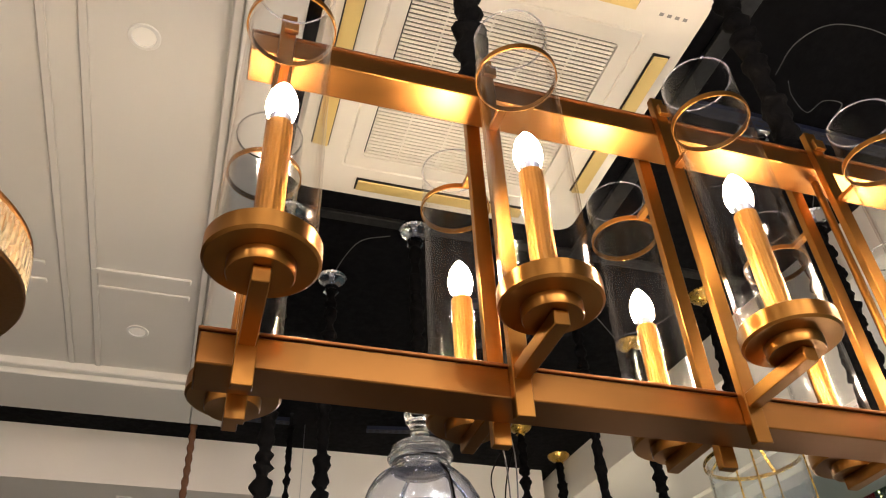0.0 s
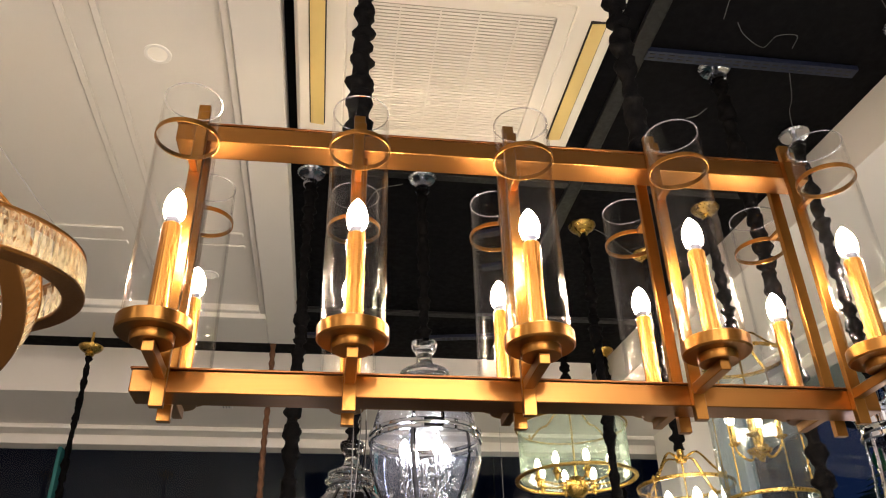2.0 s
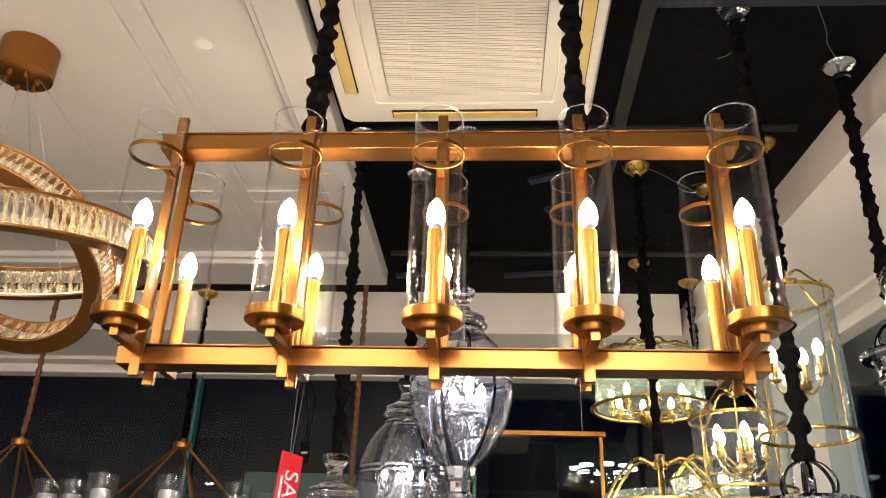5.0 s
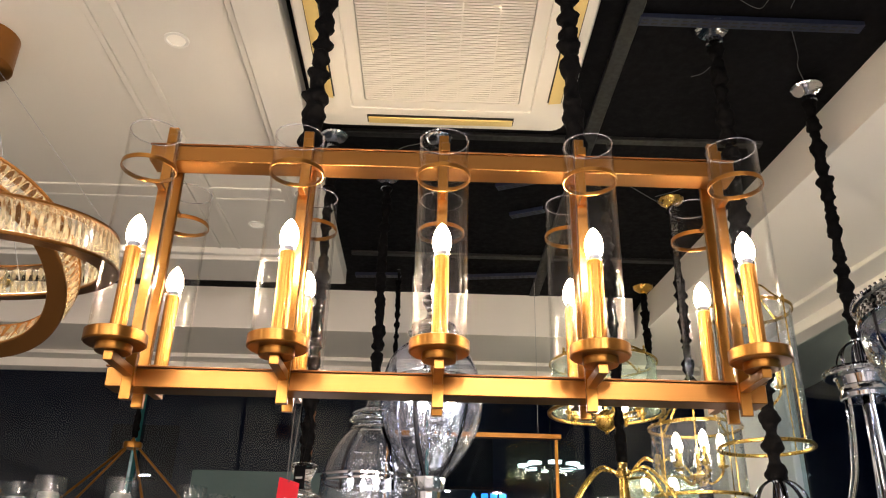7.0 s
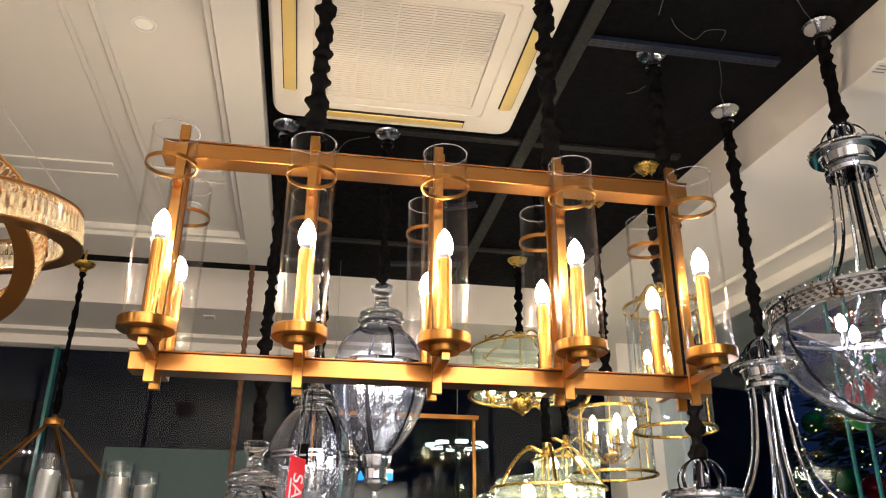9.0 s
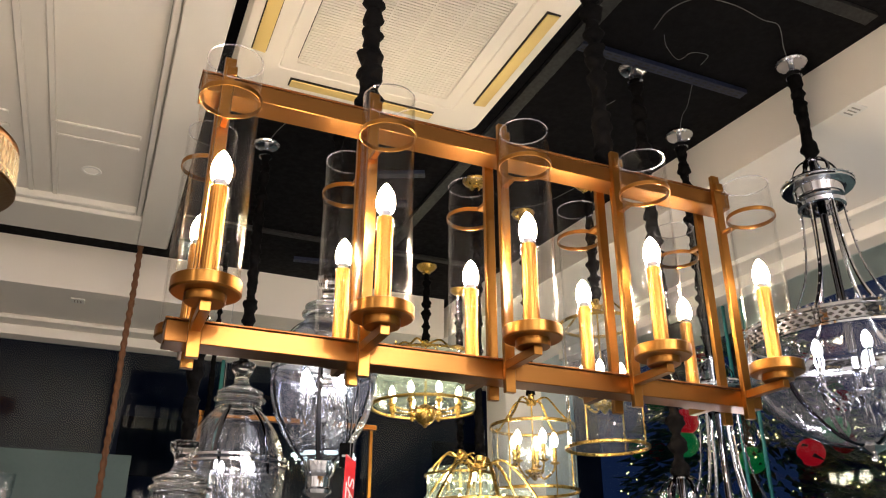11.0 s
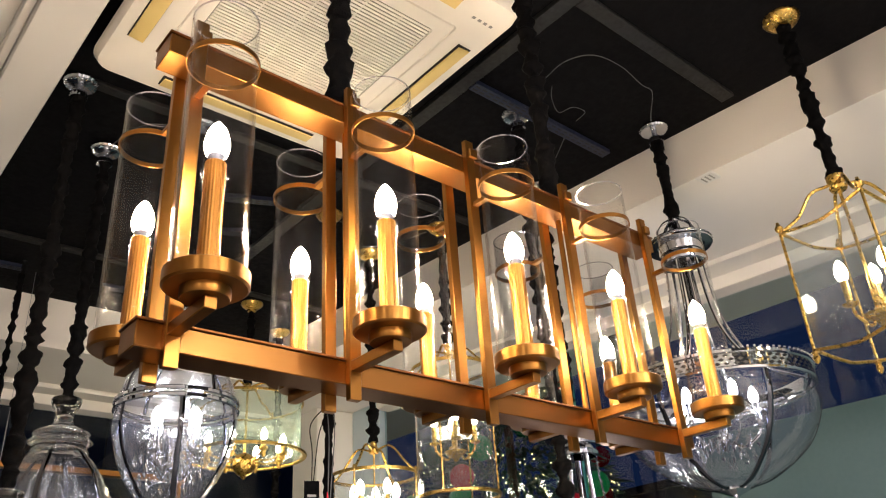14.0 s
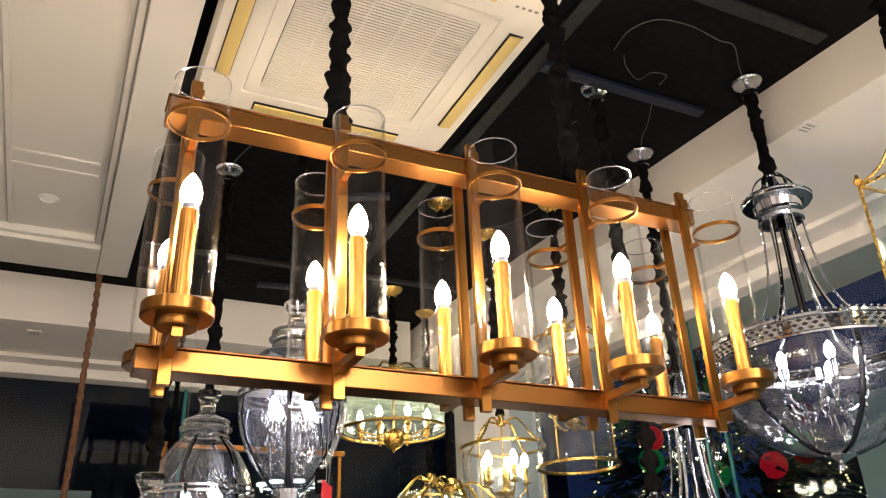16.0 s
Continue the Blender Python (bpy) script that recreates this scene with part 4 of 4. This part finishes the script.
def ribbed_dome(at, top, R, rise, seed):
    o = thing("dome_pendant", "gold arched pendant with ribbed glass shade, lit", "pendant lamp", at, "gold arched pendants")
    hang(o, top, GOLD_CANOPY, rise + 0.02, seed=seed)
    part("hub", lathe([(0.0, rise - 0.035), (0.026, rise - 0.032), (0.030, rise - 0.014), (0.018, rise - 0.002), (0.018, rise + 0.018), (0.0, rise + 0.024)], 24), GOLD, o)
    for i in range(6):
        pts = curve_points([(0.02, 0, rise - 0.02), (R * 0.40, 0, rise * 0.98), (R * 0.70, 0, rise * 0.62), (R * 0.90, 0, rise * 0.22), (R, 0, 0)], 7)
        part("arch", rod(spin(pts, 0.35 + i * math.pi / 3), 0.0075, 8, flat=0.7), GOLD, o)
    part("top_hoop", hoop(R, 0, 0.008, 0.012, 64), GOLD, o)
    part("ribbed_glass", shell([(R - 0.02, 0.035), (R - 0.012, 0.0), (R - 0.010, -0.15)], 0.004, 288, 48, 0.035), RIBBED, o, "ribbed glass shade")
    part("bottom_hoop", hoop(R, -0.155, 0.012, 0.012, 64), GOLD, o)
    part("stem", rod([(0, 0, rise - 0.01), (0, 0, -0.10)], 0.005, 10), GOLD, o)
    candelabra(o, -0.12, 4, R * 0.5, GOLD, BULB_GOLD)
    return o


ribbed_dome((1.297, 2.252, 1.868), BZ - 1.868, 0.232, 0.165, 14)
ribbed_dome((1.80, 3.545, 2.175), BZ - 2.175, 0.20, 0.125, 15)


def square_lantern(at, top, turn):
    """Four glass panes in a gold frame with bowed rails; base at the top frame."""
    o = thing("square_lantern", "polished gold square lantern with clear glass panes, lit candles", "pendant lamp", at)
    hang(o, top, GOLD_CANOPY, 0.145, seed=17)
    s, h = 0.131, 0.352
    part("hub", lathe([(0.0, 0.10), (0.022, 0.102), (0.026, 0.110), (0.020, 0.120), (0.026, 0.132), (0.026, 0.146), (0.0, 0.15)], 24), GOLD, o)
    cs = [(s, s), (-s, s), (-s, -s), (s, -s)]
    for i, (x, y) in enumerate(cs):
        x2, y2 = cs[(i + 1) % 4]
        nx, ny = (x + x2) / (2 * s), (y + y2) / (2 * s)
        for z in (0.0, -h):
            pts = curve_points([(x, y, z), (x * 0.6 + x2 * 0.4 - nx * 0.004, y * 0.6 + y2 * 0.4 - ny * 0.004, z - 0.018), (x * 0.4 + x2 * 0.6 - nx * 0.004, y * 0.4 + y2 * 0.6 - ny * 0.004, z - 0.018), (x2, y2, z)], 5)
            part("frame_rail", rod(pts, 0.0048, 8), GOLD, o)
        part("corner_post", rod([(x, y, -h), (x, y, 0)], 0.0042, 8), GOLD, o)
        part("crest_arm", rod(curve_points([(x, y, 0.0), (x * 0.68, y * 0.68, 0.040), (x * 0.42, y * 0.42, 0.105), (x * 0.12, y * 0.12, 0.122)], 7), 0.0050, 8), GOLD, o)
        part("corner_knob", lathe([(0.005, 0.003), (0.010, 0.008), (0.012, 0.017), (0.006, 0.026), (0.004, 0.034), (0.0, 0.036)], 14, at=(x, y, 0)), GOLD, o)
        part("corner_drop", lathe([(0.0, -h - 0.038), (0.005, -h - 0.034), (0.010, -h - 0.022), (0.007, -h - 0.012), (0.010, -h - 0.005), (0.0, -h)], 14, at=(x, y, 0)), GOLD, o)
        a, b = Vector((x * 0.985, y * 0.985, 0)), Vector((x2 * 0.985, y2 * 0.985, 0))
        mid, d = (a + b) / 2, (b - a)
        pane = part("pane", box(-d.length / 2 + 0.004, d.length / 2 - 0.004, -0.0015, 0.0015, -h - 0.012, -0.014), LANTERN_GLASS, o, "clear glass pane")
        pane.matrix_basis = Matrix.Translation(mid) @ Matrix.Rotation(math.atan2(d.y, d.x), 4, "Z")
    part("stem", rod([(0, 0, 0.11), (0, 0, -0.26)], 0.005, 10), GOLD, o)
    candelabra(o, -0.26, 3, 0.065, GOLD, BULB_GOLD, phase=2.4)
    o.rotation_euler = (0, 0, radians(turn))
    return o


square_lantern((1.81, 0.397, 2.54), BZ - 2.54, -12)


# candle-cup ring lamps hanging on rods
def cup_ring_lamp(at, top, R, cups, canopy, cord, seed, label, lamps=True):
    o = thing("cup_ring_lamp", label, "chandelier", at, "brass cup chandeliers")
    hang(o, top, canopy, 0.03, cord, 0.0135 if cord is CORD_BROWN else 0.014, seed)
    part("hub", lathe([(0.0, -0.03), (0.010, -0.028), (0.046, -0.026), (0.048, -0.006), (0.046, 0.004), (0.012, 0.006), (0.010, 0.02), (0.0, 0.035)], 32), BRASS, o)
    for i in range(5):
        a = 0.3 + 2 * math.pi * i / 5
        part("rod", rod(spin([(0.035, 0, -0.025), (R, 0, -0.445)], a), 0.0062, 8), BRASS, o, "slim brass suspension rod")
    part("ring", hoop(R, -0.455, 0.03, 0.02, 64), BRASS, o)
    if at[2] + top < 3.2:
        part("ceiling_stub", rod([(0, 0, top - 0.002), (0, 0, 3.194 - at[2])], 0.007, 10), GOLD, o, "short gold stub to the ceiling")
    for i in range(cups):
        a = 0.15 + 2 * math.pi * i / cups
        x, y = R * math.cos(a), R * math.sin(a)
        part("cup", lathe([(0.0, -0.444), (0.070, -0.443), (0.074, -0.425), (0.0, -0.425)], 28, at=(x, y, 0)), BRASS, o)
        g = part("cup_glass", shell([(0.066, -0.4245), (0.068, -0.34), (0.070, -0.235)], 0.004, 40), LANTERN_GLASS, o, "clear glass cup")
        g.location = (x, y, 0)
        part("candle", lathe([(0.045, -0.4245), (0.045, -0.312), (0.040, -0.300), (0.0, -0.303)], 20, at=(x, y, 0)), WAX, o, "ivory wax candle")
    return o


cup_ring_lamp((-0.935, 3.335, 2.268), 3.118 - 2.268, 0.47, 9, GOLD_CANOPY, CORD, 21, "brass ring chandelier with glass candle cups on slim rods")
cup_ring_lamp((-1.79, 3.30, 2.26), 3.118 - 2.26, 0.44, 8, GOLD_CANOPY, CORD_BROWN, 22, "brass ring chandelier with glass cups on brown cord")
cup_ring_lamp((-0.055, 3.45, 1.62), BZ - 1.62, 0.44, 8, GOLD_CANOPY, CORD_BROWN, 23, "brass ring chandelier with glass cups on brown cord")


# double crystal ring chandelier
def crystal_ring(parent, R, h, n, m):
    frame_ob = part("ring", hoop(R, -h / 2 - 0.006, 0.058, 0.011, 96), ROSE, parent, "rose gold ring edged with crystals")
    frame_ob.matrix_basis = m
    part("top_band", hoop(R, h / 2 + 0.004, 0.050, 0.007, 96), ROSE, frame_ob)
    part("led_band", hoop(R, -h / 2 + 0.0025, 0.022, 0.005, 96), LED_STRIP, frame_ob, "warm lit diffuser strip")
    first = None
    for i in range(n):
        for s in (1, -1):
            a = 2 * math.pi * i / n
            r = R + s * 0.021
            w = 2 * math.pi * r / n * 0.49
            mm = Matrix.Rotation(a, 4, "Z") @ Matrix.Translation((r, 0, 0))
            if first is None:
                bm = bmesh.new()
                hh = h / 2 - 0.002
                # a bar with a long six-sided table in front and steep cut sides
                back = [bm.verts.new((-0.003, y, z)) for y, z in ((-w, -hh), (w, -hh), (w, hh), (-w, hh))]
                t = w * 0.56
                table = [bm.verts.new((0.006, y, z)) for y, z in ((0, -hh * 0.80), (t, -hh * 0.42), (t, hh * 0.42), (0, hh * 0.80), (-t, hh * 0.42), (-t, -hh * 0.42))]
                clear = [bm.faces.new(table)]
                for q in ((back[0], back[1], table[0]), (back[1], table[1], table[0]), (back[1], back[2], table[2], table[1]), (back[2], table[3], table[2]),
                          (back[2], back[3], table[3]), (back[3], table[4], table[3]), (back[3], back[0], table[5], table[4]), (back[0], table[0], table[5])):
                    bm.faces.new(q)
                for f in clear:
                    f.material_index = 1
                bmesh.ops.recalc_face_normals(bm, faces=bm.faces[:])
                first = part("crystal", bm, CRYSTAL_WARM, frame_ob, "faceted crystal prism", 5)
                first.data.materials.append(CRYSTAL_TABLE)
                first.matrix_basis = mm
            elif s == 1 or i % 2 == 0:
                share(first, mm, frame_ob)
    return frame_ob


RX, RY = -0.85, 1.37
rc = thing("crystal_ring_chandelier", "rose gold double ring chandelier edged with crystal prisms, lit", "chandelier", (RX, RY, 2.468))
crystal_ring(rc, 0.43, 0.094, 118, pose(0, 0, 0, 9.1, -3.8, 0))
crystal_ring(rc, 0.335, 0.088, 92, pose(0.0, 0.0, -0.005, -33, 6, 0))
cx, cy = -0.09, 0.0
part("canopy", lathe([(0.0, 0.655), (0.085, 0.656), (0.095, 0.662), (0.095, PZ - 2.470), (0.0, PZ - 2.470)], 40, at=(cx, cy, 0)), ROSE, rc, "rose gold cylinder canopy")
for i in range(6):
    a = 2 * math.pi * i / 6 + 0.25
    q = (0.43 * math.cos(a), 0.43 * math.sin(a), 0.058 + 0.028 * math.cos(a) + 0.069 * math.sin(a)) if i % 2 == 0 else (0.3 * math.cos(a), 0.26 * math.sin(a), 0.0)
    part("wire", rod([(cx + 0.05 * math.cos(a), cy + 0.05 * math.sin(a), 0.66), q], 0.0012, 6), WIRE, rc)
    part("gripper", lathe([(0.0, 0.628), (0.007, 0.63), (0.008, 0.65), (0.0, 0.66)], 10, at=(cx + 0.05 * math.cos(a), cy + 0.05 * math.sin(a), 0)), ROSE, rc)
    if i % 2 == 0:
        part("stud", lathe([(0.008, -0.006), (0.007, 0.012), (0.0, 0.017)], 12, at=q), ROSE, rc)

# brass portal frame pendant
fr = thing("frame_pendant", "slim brass rectangular frame lamp hanging before the glass", "pendant lamp", (0.0, 3.48, 0))
part("top_bar", box(0.33, 1.27, -0.02, 0.02, 2.372, 2.398, 0.002), BRASS_FLAT, fr)
for x in (0.345, 1.235):
    part("upright", box(x, x + 0.018, -0.009, 0.009, 1.55, 2.371, 0.001), BRASS, fr)
part("bottom_bar", box(0.33, 1.27, -0.02, 0.02, 1.53, 1.549, 0.002), BRASS_FLAT, fr)
for x in (0.45, 1.15):
    part("wire", rod([(x, 0, 2.398), (x, 0, BZ - 0.002)], 0.0012, 6), WIRE, fr)

# round lamp with white discs, beyond the glass
wl = thing("disc_lamp", "dark ring lamp with flat white lit discs beyond the glass", "chandelier", (1.50, 5.38, 2.55))
part("ring", hoop(0.20, -0.03, 0.01, 0.012, 48), STEEL_DARK, wl)
part("stem", rod([(0, 0, -0.03), (0, 0, 1.2)], 0.006, 8), STEEL_DARK, wl)
part("mast", rod([(0, 0, -2.67), (0, 0, -0.03)], 0.02, 10), STEEL_DARK, wl)
for i in range(8):
    a = i * math.pi / 4
    part("spoke", rod(spin([(0, 0, -0.03), (0.2, 0, -0.03)], a), 0.004, 8), STEEL_DARK, wl)
    part("disc", lathe([(0.0, -0.02), (0.05, -0.018), (0.052, 0.0), (0.0, 0.002)], 20, at=(0.2 * math.cos(a), 0.2 * math.sin(a), 0)), FAR_WHITE, wl, "flat white lit disc")

# sale tag on a string
tg = thing("sale_tag", "red card tag with white letters hanging on a string", "tag", (X1 + DX + 0.01, 0.725, 0))
part("string", rod(curve_points([(0.0, 0.02, 1.93), (0.001, 0.0, 1.85), (0.0, 0.0, 1.742)], 6), 0.0009, 6), CABLE, tg)
part("string", rod(curve_points([(0.012, 0.02, 1.93), (0.012, 0.0, 1.86), (0.004, 0.0, 1.742)], 6), 0.0009, 6), CABLE, tg)
card = part("card", box(-0.026, 0.026, -0.0008, 0.0008, -0.075, 0.075, 0.0004), RED_TAG, tg, "red printed card")
card.matrix_basis = pose(0, 0, 1.672, 0, 5, 54)
tx = bpy.data.curves.new("letters", "FONT")
tx.body, tx.size, tx.extrude, tx.align_x, tx.align_y = "SA", 0.046, 0.0003, "CENTER", "CENTER"
to = new("letters", tx)
dg = bpy.context.evaluated_depsgraph_get()
me = bpy.data.meshes.new_from_object(to.evaluated_get(dg))
bpy.data.objects.remove(to)
me.materials.clear()
me.materials.append(WHITE_PRINT)
lt = new("letters", me)
lt.parent = card
lt.matrix_basis = Matrix.Translation((0.004, -0.0014, 0.018)) @ Euler((radians(90), 0, 0)).to_matrix().to_4x4() @ Matrix.Rotation(radians(-90), 4, "Z")
tagged(lt, "white printed letters")
for k in range(2):
    part("print_bar", box(-0.019, -0.014, -0.0014, -0.0009, -0.06 + 0.05 * k, -0.02 + 0.05 * k), WHITE_PRINT, card)

bt = thing("price_tag", "small black card tag hanging on two thin strings", "tag", (X1 + DX + 0.022, 0.790, 0))
part("string", rod(curve_points([(0.0, -0.04, 1.893), (-0.006, -0.004, 1.87), (0.0, 0.0, 1.83), (0.0, 0.0, 1.782)], 6), 0.0009, 6), CORD, bt)
part("string", rod(curve_points([(0.01, -0.04, 1.893), (0.012, -0.002, 1.86), (0.003, 0.0, 1.782)], 6), 0.0009, 6), CORD, bt)
bc = part("card", box(-0.012, 0.012, -0.0008, 0.0008, -0.022, 0.022, 0.0004), CORD, bt, "black printed card")
bc.matrix_basis = pose(0, 0, 1.761, 0, 0, -20)
part("print_bar", box(-0.007, 0.007, -0.0013, -0.0009, -0.003, 0.001), GREY_PRINT, bc)

# loose cables on the black ceiling
def cable(points, r=0.0022, drop=0.012):
    pts = curve_points([(x, y, BZ - drop - d) for x, y, d in points], 10)
    ob = part("cable", rod(pts, r * 0.65, 6), CABLE)
    return tagged(ob, "thin grey electric cable lying under black ceiling", "cable", group="loose ceiling cables")


cable([(1.39, 1.05, 0.0), (1.37, 0.94, 0.01), (1.42, 0.86, 0.012), (1.54, 0.84, 0.012), (1.68, 0.86, 0.01), (1.76, 0.87, 0.0), (1.86, 0.95, 0.0), (1.93, 1.0, 0.0)])
cable([(1.44, 1.06, 0.0), (1.48, 1.10, 0.008), (1.56, 1.14, 0.01), (1.58, 1.09, 0.01), (1.65, 1.09, 0.0), (1.66, 1.14, 0.004)], 0.0018)
cable([(1.68, 1.20, 0.0), (1.77, 1.35, 0.012), (1.80, 1.42, 0.012), (1.87, 1.52, 0.0)], 0.0022)
cable([(1.46, 1.51, 0.0), (1.49, 1.485, 0.004), (1.51, 1.45, 0.0)], 0.002)
cable([(0.50, 2.01, 0.0), (0.41, 2.05, 0.006), (0.37, 2.14, 0.012), (0.35, 2.29, 0.0)], 0.0025)
cable([(1.32, 2.24, 0.0), (1.40, 2.27, 0.015), (1.57, 2.41, 0.02), (1.66, 2.48, 0.0)], 0.0022)
cable([(1.57, 2.41, 0.0), (1.66, 2.28, 0.02), (1.74, 2.12, 0.0)], 0.0022)

# small square sensor on each soffit
for x, y, turn in ((1.998, 0.885, 0), (-0.36, 3.90, 90)):
    s = thing("ceiling_sensor", "small square white sensor plate on soffit", "sensor", (x + 0.04, y, SZ), "soffit sensors")
    s.rotation_euler = (0, 0, radians(turn))
    part("plate", box(-0.035, 0.035, -0.035, 0.035, -0.008, -0.0005, 0.003), CANDLE, s)
    for k in (-0.016, 0.0, 0.016):
        part("vent_slot", box(-0.02, 0.02, k - 0.003, k + 0.003, -0.0088, -0.0081), GREY_PRINT, s)

# christmas tree outside the glass
def fir_tree(x, y, h, r):
    rng = random.Random(5)
    o = thing("christmas_tree", "dark green christmas tree with red and green baubles outside", "tree", (x, y, 0))
    part("trunk", rod([(0, 0, -0.12), (0, 0, h * 0.5), (0, 0, h)], [0.12, 0.08, 0.015], 8), CORD_BROWN, o)
    bm = bmesh.new()
    for i in range(5200):
        u = rng.random() ** 0.75
        z = h * (0.10 + 0.90 * (1 - u))
        rad = r * u * (0.55 + 0.5 * rng.random())
        a = rng.uniform(0, 2 * math.pi)
        c = Vector((rad * math.cos(a), rad * math.sin(a), z))
        d = Vector((math.cos(a), math.sin(a), rng.uniform(-0.6, 0.2))).normalized()
        s = d.cross(Vector((0, 0, 1))).normalized()
        l, w = rng.uniform(0.14, 0.30), rng.uniform(0.022, 0.05)
        q = [bm.verts.new(c + v) for v in (-s * w, d * l, s * w, Vector((0, 0, w * 1.2)))]
        bm.faces.new((q[0], q[1], q[3]))
        bm.faces.new((q[1], q[2], q[3]))
    tagged(part("crown", bm, LEAF, o), "dense dark fir needles", kind="stuff")
    for i in range(44):
        u = 0.12 + 0.85 * rng.random()
        a = rng.uniform(0, 2 * math.pi)
        c = (r * u * 1.02 * math.cos(a), r * u * 1.02 * math.sin(a), h * (0.10 + 0.90 * (1 - u)))
        part("bauble", lathe([(0.15 * math.sin(math.pi * k / 10), -0.15 * math.cos(math.pi * k / 10)) for k in range(11)], 20, at=c), BALL_RED if i % 2 else BALL_GREEN, o)
    # larger baubles on the side towards the shop, brightened by added emission
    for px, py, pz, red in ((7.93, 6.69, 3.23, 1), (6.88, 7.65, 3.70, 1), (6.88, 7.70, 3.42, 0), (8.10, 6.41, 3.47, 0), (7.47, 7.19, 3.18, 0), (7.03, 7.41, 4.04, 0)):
        part("bauble", lathe([(0.165 * math.sin(math.pi * k / 12), -0.165 * math.cos(math.pi * k / 12)) for k in range(13)], 24, at=(px - x, py - y, pz)), RED_GLOW if red else GREEN_GLOW, o, "red bauble with glow added" if red else "green bauble with glow added")
    bl = bmesh.new()
    for i in range(620):
        u = 0.08 + 0.9 * rng.random()
        a = rng.uniform(0, 2 * math.pi)
        bmesh.ops.create_icosphere(bl, subdivisions=1, radius=0.010, matrix=Matrix.Translation((r * u * 1.04 * math.cos(a), r * u * 1.04 * math.sin(a), h * (0.10 + 0.90 * (1 - u)))))
    tagged(part("fairy_lights", bl, FAIRY, o), "tiny warm fairy lights", kind="stuff")
    return o


fir_tree(8.4, 8.2, 7.2, 2.7)
